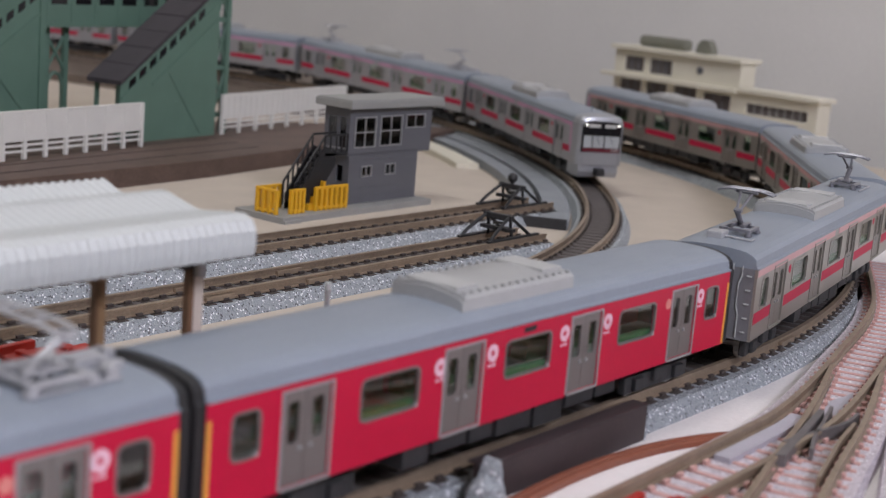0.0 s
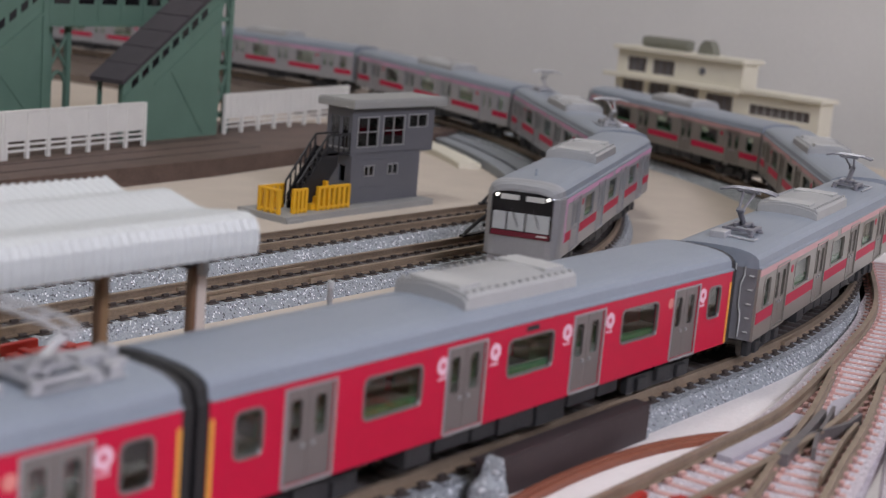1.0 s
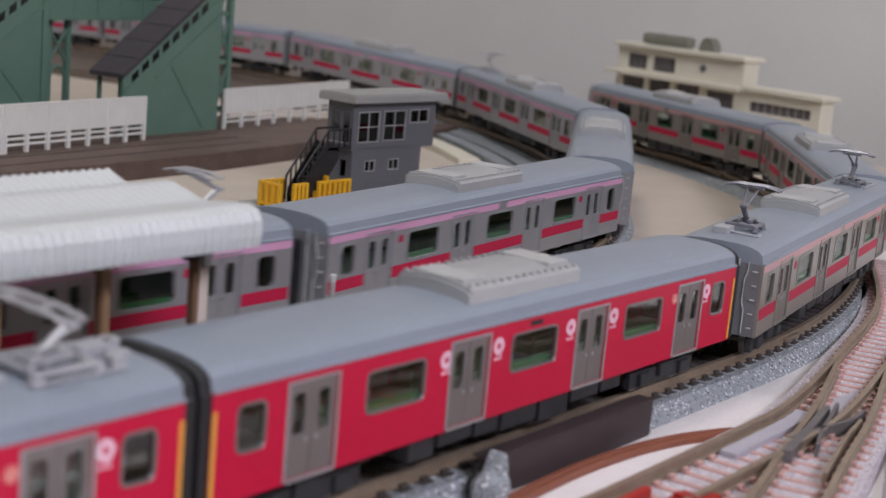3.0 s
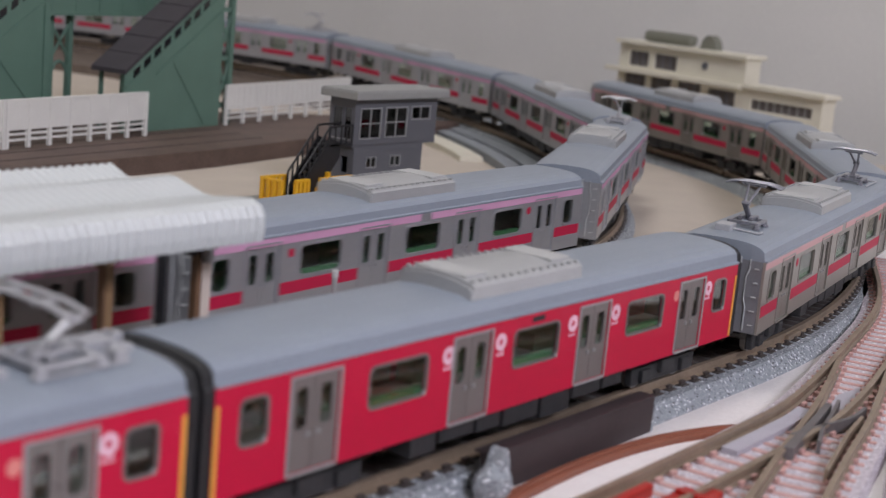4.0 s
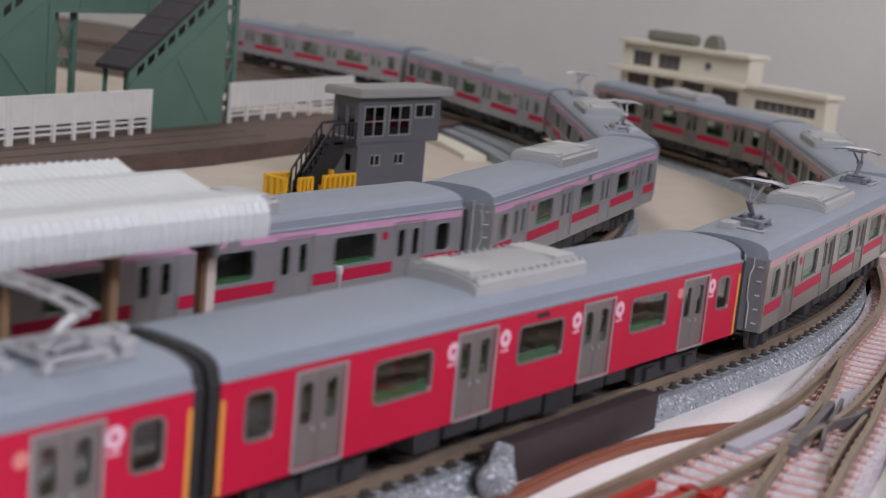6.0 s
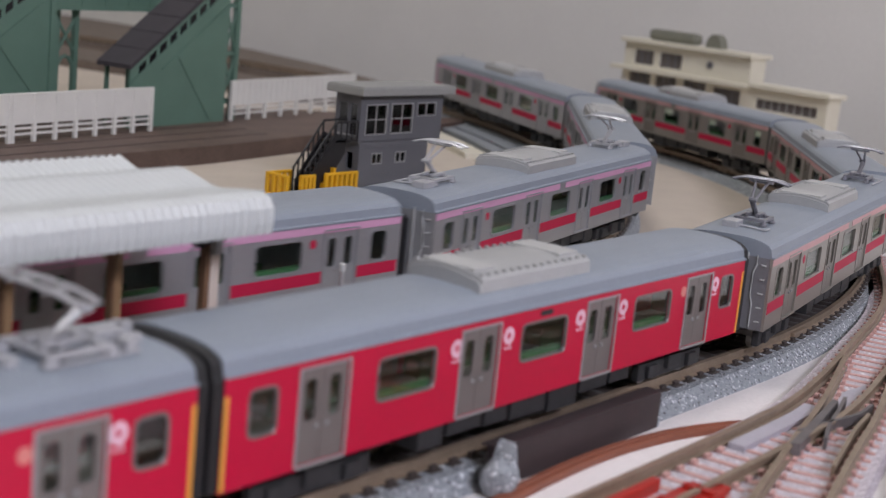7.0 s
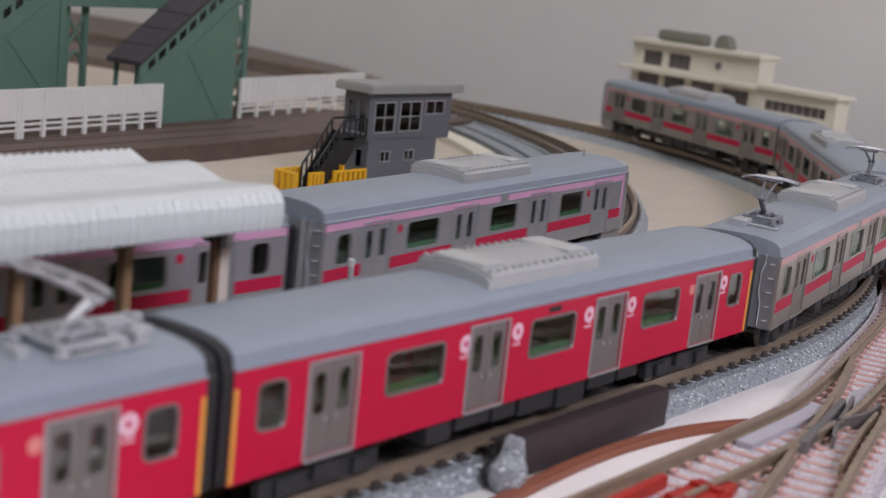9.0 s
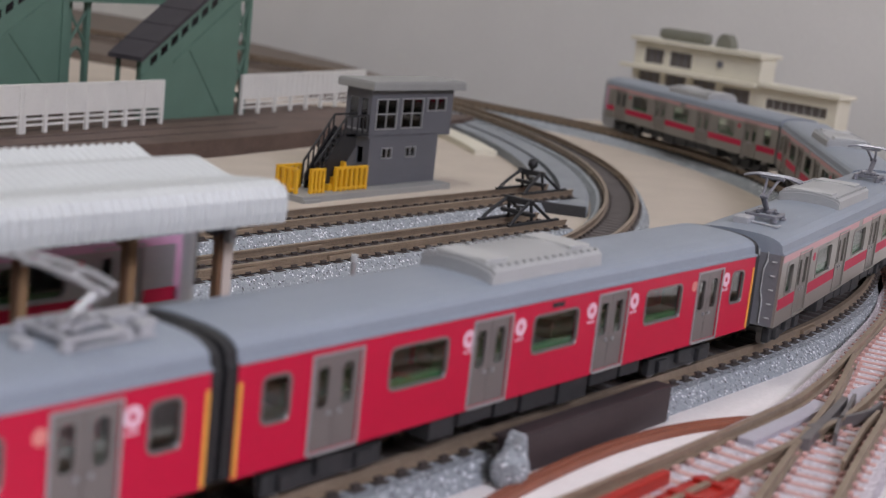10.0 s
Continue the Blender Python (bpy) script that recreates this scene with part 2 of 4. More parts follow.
def add_prism(bm, pts, axis, a, b):
    """Extrudes the outline pts from a to b along an axis; pts are the other two coordinates in order."""
    def place(p, v):
        return {"x": (v, p[0], p[1]), "y": (p[0], v, p[1]), "z": (p[0], p[1], v)}[axis]
    lo = [bm.verts.new(place(p, a)) for p in pts]
    hi = [bm.verts.new(place(p, b)) for p in pts]
    n = len(pts)
    for i in range(n):
        bm.faces.new((lo[i], lo[(i + 1) % n], hi[(i + 1) % n], hi[i]))
    bm.faces.new(lo[::-1])
    bm.faces.new(hi)
    bmesh.ops.recalc_face_normals(bm, faces=bm.faces)
    return bm


def prism(pts, axis, a, b):
    return add_prism(bmesh.new(), pts, axis, a, b)


def panel(x0, x1, z0, z1, holes, thick):
    """An upright sheet in the xz plane, from y=0 back to y=thick, with rectangular holes (x0, x1, z0, z1)."""
    bm = bmesh.new()
    xs = sorted({x0, x1, *[h[0] for h in holes], *[h[1] for h in holes]})
    zs = sorted({z0, z1, *[h[2] for h in holes], *[h[3] for h in holes]})
    V = {}

    def v(i, j, k):
        if (i, j, k) not in V:
            V[i, j, k] = bm.verts.new((xs[i], thick * k, zs[j]))
        return V[i, j, k]
    solid = {}
    for i in range(len(xs) - 1):
        for j in range(len(zs) - 1):
            cx, cz = (xs[i] + xs[i + 1]) / 2, (zs[j] + zs[j + 1]) / 2
            solid[i, j] = not any(h[0] < cx < h[1] and h[2] < cz < h[3] for h in holes)
    for (i, j), s in solid.items():
        if not s:
            continue
        bm.faces.new((v(i, j, 0), v(i + 1, j, 0), v(i + 1, j + 1, 0), v(i, j + 1, 0)))
        bm.faces.new((v(i, j + 1, 1), v(i + 1, j + 1, 1), v(i + 1, j, 1), v(i, j, 1)))
        for di, dj, a, b in ((-1, 0, (0, 0), (0, 1)), (1, 0, (1, 0), (1, 1)), (0, -1, (0, 0), (1, 0)), (0, 1, (0, 1), (1, 1))):
            if not solid.get((i + di, j + dj), False):
                p, q = (i + a[0], j + a[1]), (i + b[0], j + b[1])
                bm.faces.new((v(*p, 0), v(*q, 0), v(*q, 1), v(*p, 1)))
    bmesh.ops.recalc_face_normals(bm, faces=bm.faces)
    return bm


def round_rect(x0, x1, z0, z1, r, n=4):
    """A rectangle's outline with rounded corners."""
    pts = []
    for cx, cz, a0 in ((x1 - r, z1 - r, 0), (x0 + r, z1 - r, 90), (x0 + r, z0 + r, 180), (x1 - r, z0 + r, 270)):
        for i in range(n + 1):
            a = radians(a0 + 90 * i / n)
            pts.append((cx + r * math.cos(a), cz + r * math.sin(a)))
    return pts


def round_frame(x0, x1, z0, z1, w, r, y0, y1):
    """A window frame in the xz plane with rounded corners, from y0 to y1."""
    bm = bmesh.new()
    o, i = round_rect(x0 - w, x1 + w, z0 - w, z1 + w, r + w), round_rect(x0 + w * 0.3, x1 - w * 0.3, z0 + w * 0.3, z1 - w * 0.3, r)
    n = len(o)
    rows = [[bm.verts.new((p[0], y, p[1])) for p in q] for q, y in ((o, y0), (o, y1), (i, y1), (i, y0))]
    for k in range(4):
        for j in range(n):
            bm.faces.new((rows[k][j], rows[k][(j + 1) % n], rows[(k + 1) % 4][(j + 1) % n], rows[(k + 1) % 4][j]))
    bmesh.ops.recalc_face_normals(bm, faces=bm.faces)
    return bm


def moved(bm, x=0, y=0, z=0, rx=0, ry=0, rz=0):
    bmesh.ops.transform(bm, matrix=pose(x, y, z, rx, ry, rz), verts=bm.verts)
    return bm


def sweep(profile, path):
    """Sweeps the outline (across, up) along a list of (x, y, heading) or (x, y, heading, rise); what lies on the cloth stays on it."""
    bm = bmesh.new()
    rings = []
    for x, y, h, *up in path:
        nx, ny = -math.sin(h), math.cos(h)
        rings.append([bm.verts.new((x + nx * a, y + ny * a, z + (up[0] if up and z > 0.1 else 0))) for a, z in profile])
    n = len(profile)
    for r0, r1 in zip(rings, rings[1:]):
        for i in range(n):
            bm.faces.new((r0[i], r0[(i + 1) % n], r1[(i + 1) % n], r1[i]))
    bm.faces.new(rings[0][::-1])
    bm.faces.new(rings[-1])
    bmesh.ops.recalc_face_normals(bm, faces=bm.faces)
    return bm


# ---- the room and the table ----
def setting(name, bm, material, label):
    return tagged(part(name, bm, material), label, kind="structure")


setting("wall_east", box(600, 640, -1700, 1540, -720, 1700), "wall", "plain pale grey papered wall behind the layout")
setting("wall_north", box(-1740, 600, 1500, 1540, -720, 1700), "wall", "plain pale grey papered wall")
setting("wall_west", box(-1740, -1700, -1700, 1500, -720, 1700), "wall", "plain pale grey papered wall")
setting("wall_south", box(-1740, 600, -1740, -1700, -720, 1700), "wall", "plain pale grey papered wall")
setting("floor", box(-1700, 600, -1700, 1500, -740, -720), "floor", "unseen wooden room floor, kept light to bounce light")
setting("ceiling", box(-1740, 640, -1740, 1540, 1700, 1720), "ceiling", "white ceiling")


def table():
    t = thing("layout_table", "layout table covered with cream felt cloth", "table", at=(0, 0, 0))
    edge = [(-1500, -500), (540, -500), (540, 262), (478, 285), (476, 330), (489, 387), (522, 460), (545, 545), (580, 683), (580, 1200), (-1500, 1200)]
    part("cloth", prism(edge, "z", -3, 0), "mat_cloth", t, "cream felt cloth laid flat")
    part("tabletop", prism(edge, "z", -28, -3.2), "wood", t)
    for x in (-1450, 470):
        for y in (-460, 1160):
            part("leg", box(x - 25, x + 25, y - 25, y + 25, -720, -28.2), "wood", t)


table()


def ceiling_lamp(x, y, z=1660.0, r=300.0, drop=0.0):
    t = thing("ceiling_lamp", "round white ceiling lamp" if not drop else "unseen white pendant lamp added to light the table's near side", "lamp", at=(x, y, z))
    if drop:
        part("cord", rod((0, 0, 40), (0, 0, drop), 4), "ceiling", t)
    bm = bmesh.new()
    bmesh.ops.create_cone(bm, cap_ends=True, segments=32, radius1=r, radius2=r * 0.9, depth=60)
    part("housing", moved(bm, z=10), "ceiling", t)


ceiling_lamp(-250, 250)
# Unseen pendant, made up as a holder for the added front light.
ceiling_lamp(-220, -800, 788, 230, 912)

# ---- track lines: straight along x, then a left-hand curve ----
# (length, radius) from x = 0; radius 0 is straight
R_IN = [(65.0, 0.0), (55.0, 900.0), (65.0, 388.0), (155.0, 301.0), (80.0, 324.0), (80.0, 339.0), (80.0, 404.0), (80.0, 494.0), (240.0, 520.0), (2000.0, 330.0)]
R_OUT = [(140.0, 0.0), (200.0, 340.0), (60.0, 285.0), (170.0, 262.0), (400.0, 520.0)]
START_Y = {id(R_IN): 66.2, id(R_OUT): 9.25}
RISE = [(300.0, 0.0), (400.0, 0.9), (500.0, 2.2), (600.0, 5.0)]        # the inner line climbs on to the far board


def rise(s, line):
    """Height of the roadbed's foot over the cloth at s."""
    if line is not R_IN or s <= RISE[0][0]:
        return 0.0
    for (a, za), (b, zb) in zip(RISE, RISE[1:]):
        if s <= b:
            return za + (zb - za) * (s - a) / (b - a)
    return RISE[-1][1]



def on_line(s, line):
    """Place and heading at s mm along a line of track."""
    x, y, h = 0.0, START_Y[id(line)], 0.0
    if s < 0:
        return (s, y, 0.0)
    for length, r in line:
        d = min(s, length)
        if r:
            a = d / r
            x, y = x + r * (math.sin(h + a) - math.sin(h)), y + r * (math.cos(h) - math.cos(h + a))
            h += a
        else:
            x, y = x + d * math.cos(h), y + d * math.sin(h)
        s -= d
        if s <= 0:
            break
    return (x, y, h)


def span(s0, s1, R, step=6.0):
    n = max(2, int((s1 - s0) / step))
    run = [s0 + (s1 - s0) * i / n for i in range(n + 1)]
    return [(*on_line(s, R), rise(s, R)) for s in run]


RAIL_TOP = 5.2
RAIL = [(-0.75, 3.2), (0.75, 3.2), (0.75, 3.5), (0.22, 3.7), (0.22, 4.6), (0.5, 4.75), (0.5, 5.2), (-0.5, 5.2), (-0.5, 4.75), (-0.22, 4.6), (-0.22, 3.7), (-0.75, 3.5)]
BED = [(-9.2, 0.02), (9.2, 0.02), (7.6, 2.9), (-7.6, 2.9)]


def sleeper_mesh(material, half=6.6, wide=1.0, top=3.2):
    bm = box(-wide, wide, -half, half, 2.5, top)
    for y in (-4.5, 4.5):
        add_box(bm, -0.75, 0.75, y - 1.5, y - 0.8, 3.2, 3.75)
        add_box(bm, -0.75, 0.75, y + 0.8, y + 1.5, 3.2, 3.75)
    o = part("sleeper", bm, material)
    me = o.data
    bpy.data.objects.remove(o)
    return me


SLEEPER = sleeper_mesh("sleeper", wide=1.35, top=3.08)
SLEEPER_RED = sleeper_mesh("sleeper_red", 7.0, 0.55, 3.12)


def track(label, pts, group="tracks", bed="ballast", bed_profile=None, sleepers=SLEEPER, pitch=4.7, joints=(), dz=0.0):
    """One run of track along pts (x, y, heading): roadbed, two rails, and each sleeper."""
    t = thing("railway_track", label, "track", group, at=(0, 0, dz))
    part("roadbed", sweep(bed_profile or BED, pts), bed, t, "moulded grey ballast roadbed")
    if bed == "ballast":
        part("sleeper_web", sweep([(-4.1, 2.85), (4.1, 2.85), (4.1, 2.98), (-4.1, 2.98)], pts), "web", t, "dark moulding between the rails")
    for off in (-4.75, 4.75):
        part("rail", sweep([(a + off, z) for a, z in RAIL], pts), "rail", t)
    d = 0.0
    nxt = pitch / 2
    for (x0, y0, h0, *z0), (x1, y1, h1, *z1) in zip(pts, pts[1:]):
        seg = math.hypot(x1 - x0, y1 - y0)
        while nxt <= d + seg:
            u = (nxt - d) / seg
            o = new("sleeper", sleepers)
            o.parent = t
            o.matrix_basis = pose((x0 + (x1 - x0) * u) * M, (y0 + (y1 - y0) * u) * M, (z0[0] if z0 else 0) * M, 0, 0, math.degrees(h0 + (h1 - h0) * u))
            nxt += pitch
        d += seg
    for j in joints:
        x, y, h = j
        for off in (-4.75, 4.75):
            o = part("rail_joiner", box(-4, 4, off - 1.1, off + 1.1, 3.25, 4.5, 0.2), "rail", t)
            o.matrix_basis = pose(x * M, y * M, 0, 0, 0, math.degrees(h))
    return t


track("brown railed track on the raised far board", span(562, 1720, R_IN), bed="wood_far")
track("brown railed track running straight through the platform", span(-1345, -701, R_IN))
track("brown railed track sweeping round the inner curve", span(-700, 561, R_IN), joints=[on_line(s, R_IN) for s in (52, 192, 340, 480)])
track("brown railed track on raised grey ballast roadbed, outer curve", span(-300, 780, R_OUT), bed_profile=[(-11.2, 0.02), (11.2, 0.02), (8.4, 2.9), (-8.4, 2.9)], joints=[on_line(s, R_OUT) for s in (100, 172, 300, 440)])


def straight(x0, y0, x1, y1, n=24):
    h = math.atan2(y1 - y0, x1 - x0)
    return [(x0 + (x1 - x0) * i / n, y0 + (y1 - y0) * i / n, h) for i in range(n + 1)]


def brightening_felt():
    # Added sheet: its pale colour carries the brighter light on the near ground.
    t = thing("felt_sheet", "white felt sheet added to brighten the ground under the near tracks", "felt sheet")
    part("sheet", sweep([(-330, 0.01), (0, 0.01), (0, 0.3), (-330, 0.3)], span(-330, 330, R_OUT, 12)), "felt_white", t)


brightening_felt()
SX1, SX2 = 222.0, 270.0
track("siding with brown rails and speckled grey ballast", straight(-120, 103.0, SX1, 105.5), "sidings", joints=[(97, 104.6, 0.007), (128, 104.8, 0.007)])
track("siding with brown rails and speckled grey ballast", straight(-120, 133.5, SX2, 135.0), "sidings", joints=[(125, 134.4, 0.005)])


# ---- cars ----
ZB, ZT, HW, HL = 6.3, 20.2, 9.25, 65.0
DOORS = [-48.1, -16.05, 16.05, 48.1]
WINS = [(-38.0, -26.2), (-5.9, 5.9), (26.2, 38.0)]
ENDW = [(-60.9, -56.4), (56.4, 60.9)]


def side_holes(cab):
    h = [(d - 4.35, d + 4.35, 6.75, 19.0) for d in DOORS]
    h += [(a, b, 12.35, 17.9) for a, b in WINS]
    h += [ENDW[0] + (12.2, 17.9)]
    if not cab:
        h += [ENDW[1] + (12.2, 17.9)]
    return h


def roof_outline():
    pts = [(-HW, ZT), (-HW + 0.25, ZT + 0.35)]
    for i in range(0, 13):
        a = math.pi * (1 - i / 12)
        c, s = math.cos(a), math.sin(a)
        pts.append((8.9 * math.copysign(abs(c) ** 0.75, c), ZT + 0.45 + 3.0 * abs(s) ** 0.62))
    pts += [(HW - 0.25, ZT + 0.35), (HW, ZT)]
    return pts


def logo_ring(parent, x, z, y, s, r, material="pink_white"):
    bm = bmesh.new()
    for i in range(14):
        a = 2 * math.pi * i / 14
        b = 2 * math.pi * (i + 1) / 14
        q = [(math.cos(k) * rr, math.sin(k) * rr) for k, rr in ((a, r), (b, r), (b, r * 0.36), (a, r * 0.36))]
        bm.faces.new([bm.verts.new((x + u * s, y, z + w)) for u, w in q])
    bmesh.ops.remove_doubles(bm, verts=bm.verts, dist=0.01)
    g = bmesh.ops.extrude_face_region(bm, geom=bm.faces[:])
    bmesh.ops.translate(bm, vec=(0, -0.04 if y < 0 else 0.04, 0), verts=[v for v in g["geom"] if isinstance(v, bmesh.types.BMVert)])
    add_box(bm, x + s * r * 0.35 - r * 0.16, x + s * r * 0.35 + r * 0.16, y - 0.03, y + 0.03, z - r * 1.12, z - r * 0.45)
    for k in range(3):
        add_box(bm, x - r * 0.7 + k * r * 0.5, x - r * 0.7 + k * r * 0.5 + r * 0.35, y - 0.02, y + 0.02, z - r * 1.55, z - r * 1.25)
    return part("emblem", bm, material, parent, "round pale pink emblem with small bars")


def bogie(parent, x):
    b = part("bogie", add_box(add_box(box(-11, 11, -6.6, -5.2, 1.2, 4.2, 0.3), -11, 11, 5.2, 6.6, 1.2, 4.2, 0.3), -3, 3, -6, 6, 2.6, 5.6, 0.3), "dark", parent)
    b.matrix_basis = pose(x * M, 0, 0)
    for wx in (-7, 7):
        for y in (-4.4, 4.4):
            w = part("wheel", moved(rod((0, -0.6, 0), (0, 0.6, 0), 2.75, 16), wx, y, 2.75), "steel", b)
        part("axle", rod((wx, -4.4, 2.75), (wx, 4.4, 2.75), 0.7), "steel", b)
    for y in (-6.9, 6.9):
        for wx in (-7, 7):
            part("axle_box", box(wx - 1.6, wx + 1.6, y - 0.5, y + 0.5, 1.6, 3.9, 0.25), "dark", b)
        part("spring_box", box(-2.2, 2.2, y - 0.6, y + 0.6, 2.4, 4.8, 0.3), "dark", b)


def pantograph(parent, x, sgn=1, metal="panto"):
    """A single-arm pantograph: base frame on insulators, two arms, and a horned head."""
    z = ZT + 3.35
    p = part("pantograph", add_box(add_box(add_box(box(-3.4, 3.4, -3.6, -2.7, 1.1, 1.9, 0.15), -3.4, 3.4, 2.7, 3.6, 1.1, 1.9, 0.15), -3.2, -2.4, -2.7, 2.7, 1.15, 1.85), 2.4, 3.2, -2.7, 2.7, 1.15, 1.85), metal, parent, "raised silver-grey single-arm pantograph")
    p.matrix_basis = pose(x * M, 0, z * M, 0, 0, 0 if sgn > 0 else 180)
    for ax in (-3.0, 3.0):
        for ay in (-3.2, 3.2):
            part("insulator", add_rod(rod((ax, ay, -0.4), (ax, ay, 1.2), 0.6, 8), (ax, ay, 0.2), (ax, ay, 0.6), 0.9, 8), metal, p)
    part("spring_box", box(-1.6, 2.6, -1.7, -0.7, 1.8, 2.8, 0.2), metal, p)
    part("spring_box", box(-1.6, 2.6, 0.7, 1.7, 1.8, 2.8, 0.2), metal, p)
    part("hinge", rod((1.2, -2.2, 2.3), (1.2, 2.2, 2.3), 0.5, 8), metal, p)
    part("lower_arm", tube([(1.2, 0, 2.2), (-0.6, 0, 4.2), (-2.3, 0, 6.4)], 0.55, 8), metal, p)
    part("push_rod", rod((2.4, 0.9, 2.0), (-1.6, 0.9, 5.9), 0.25, 6), metal, p)
    part("knee", rod((-2.3, -0.9, 6.4), (-2.3, 0.9, 6.4), 0.6, 8), metal, p)
    for s in (-1, 1):
        part("upper_arm", rod((-2.3, s * 0.4, 6.4), (2.2, s * 1.4, 10.4), 0.34, 6), metal, p)
    part("head_beam", rod((2.2, -2.6, 10.4), (2.2, 2.6, 10.4), 0.42, 8), metal, p)
    for dx in (-0.95, 0.95):
        pts = []
        for k in range(-6, 7):
            u = k / 6
            pts.append((2.2 + dx, u * 6.6, 11.2 - 2.2 * max(0, abs(u) - 0.45) ** 1.6))
        part("contact_strip", tube(pts, 0.36, 6), metal, p)
    for y in (-2.4, 2.4):
        part("head_bracket", box(0.9, 3.5, y - 0.3, y + 0.3, 10.5, 11.0), metal, p)
    return p


def make_car(name, label, livery="silver", cab=False, panto=(), group="", end_strip=False):
    t = thing(name, label, "train car", group)
    side_mat = {"silver": "silver", "warm": "silver_warm", "red": "red"}[livery]
    door_mat = {"silver": "silver", "warm": "door_warm", "red": "door_grey"}[livery]
    top = HL - (4.4 if cab else 0)
    for s in (-1, 1):
        # side wall seen from outside; s = -1 faces -y
        holes = side_holes(cab)
        bm = panel(-HL, top, ZB, ZT, holes, 0.5)
        if s > 0:
            bmesh.ops.scale(bm, vec=(1, -1, 1), verts=bm.verts)
            bmesh.ops.recalc_face_normals(bm, faces=bm.faces)
        y = s * HW
        sw = part("side_wall", moved(bm, y=y), side_mat, t)
        for a, b, c, d in holes[4:]:
            part("window_frame", round_frame(a, b, c, d, 0.34 if livery != "red" else 0.26, 0.95, y - s * 0.3, y + s * 0.13), side_mat if livery != "red" else "door_grey", sw)
            part("window_knob", box(b - 0.75, b - 0.15, min(y, y + s * 0.3), max(y, y + s * 0.3), c - 0.1, c + 0.5, 0.1), "frame_grey", sw)
        for a, b, c, d in holes[4:]:
            yy = y - s * 0.3
            part("window_pane", box(a, b, min(yy, yy - s * 0.12), max(yy, yy - s * 0.12), c, d), "glass", sw).visible_shadow = False
        for dx in DOORS:
            for e in (-1, 1):
                x0, x1 = (dx - 4.35, dx - 0.06) if e < 0 else (dx + 0.06, dx + 4.35)
                xm = (x0 + x1) / 2
                wh = (xm - 1.05, xm + 1.05, 12.2, 17.6)
                bm = panel(x0, x1, 6.75, 19.0, [wh], 0.35)
                if s > 0:
                    bmesh.ops.scale(bm, vec=(1, -1, 1), verts=bm.verts)
                    bmesh.ops.recalc_face_normals(bm, faces=bm.faces)
                dl = part("door", moved(bm, y=y - s * 0.22), door_mat, t)
                part("door_window_frame", round_frame(wh[0], wh[1], wh[2], wh[3], 0.16, 0.6, y - s * 0.4, y - s * 0.15), door_mat, dl)
                part("door_pull", box(xm - e * 1.25 - 0.25, xm - e * 1.25 + 0.25, min(y - s * 0.2, y + s * 0.08), max(y - s * 0.2, y + s * 0.08), 11.2, 11.7), "frame_grey", dl)
                yy = y - s * 0.42
                part("door_pane", box(wh[0], wh[1], min(yy, yy - s * 0.1), max(yy, yy - s * 0.1), wh[2], wh[3]), "glass", dl).visible_shadow = False
            db = bmesh.new()
            add_box(db, dx - 4.7, dx - 4.35, min(y, y + s * 0.16), max(y, y + s * 0.16), 6.6, 19.3)
            add_box(db, dx + 4.35, dx + 4.7, min(y, y + s * 0.16), max(y, y + s * 0.16), 6.6, 19.3)
            add_box(db, dx - 4.35, dx + 4.35, min(y, y + s * 0.16), max(y, y + s * 0.16), 19.0, 19.3)
            add_box(db, dx - 4.35, dx + 4.35, min(y, y + s * 0.3), max(y, y + s * 0.3), 6.4, 6.75)
            if livery == "red":
                part("door_frame", db, "frame_grey", t)
            else:
                part("door_frame", db, side_mat, t)
        if livery == "red":
            for lx, lz in ((-21.6, 16.9), (-9.3, 16.9), (9.7, 16.9), (22.4, 16.9), (54.1, 16.9)):
                logo_ring(sw, lx, lz, y + s * 0.02, 1, 1.32)
            bm = bmesh.new()
            add_box(bm, 52.62, 52.9, min(y, y + s * 0.06), max(y, y + s * 0.06), 15.8, 17.0)
            part("blue_mark", bm, "blue_mark", sw)
            part("line_mark", moved(rod((0, -0.03, 0), (0, 0.03, 0), 0.95, 16), 42.4, y + s * 0.03, 17.0), "peach", sw, "round pale red mark")
            part("display", box(-1.6, 1.6, min(y, y + s * 0.06), max(y, y + s * 0.06), 18.7, 19.5), "black", sw)
            for ex in (-HL + 0.35, HL - 0.35):
                part("end_stripe", box(ex - 0.35, ex + 0.35, min(y, y + s * 0.08), max(y, y + s * 0.08), ZB + 0.2, ZT - 2.2), "orange", sw, "yellow-orange end stripe")
        else:
            edges = [-HL + 0.6] + [v for dx in DOORS for v in (dx - 4.9, dx + 4.9)] + [top - 0.6]
            for a, b in zip(edges[::2], edges[1::2]):
                part("red_band", box(a, b, min(y, y + s * 0.07), max(y, y + s * 0.07), 9.5, 11.7), "band_red", sw, "bright red waist band")
            for a, b in ((-HL + 0.3, -2.4), (1.2, top - 0.2)):
                part("pink_band", box(a, b, min(y, y + s * 0.06), max(y, y + s * 0.06), ZT - 1.5, ZT - 0.1), "band_peach" if livery == "warm" else "band_pink", sw, "pale pink band under the roof edge")
            for lx in (40.6, -40.6):
                part("line_mark", moved(rod((0, -0.03, 0), (0, 0.03, 0), 0.85, 16), lx * s * -1, y + s * 0.03, 16.9), "band_red", sw, "small round red mark")
            if cab:
                part("pink_post", box(top - 1.3, top - 0.1, min(y, y + s * 0.07), max(y, y + s * 0.07), ZB + 3, ZT - 1.3), "band_pink", sw)
        gut = box(-HL, top, min(y, y + s * 0.22), max(y, y + s * 0.22), ZT - 0.05, ZT + 0.3)
        part("gutter", gut, "roof", t)
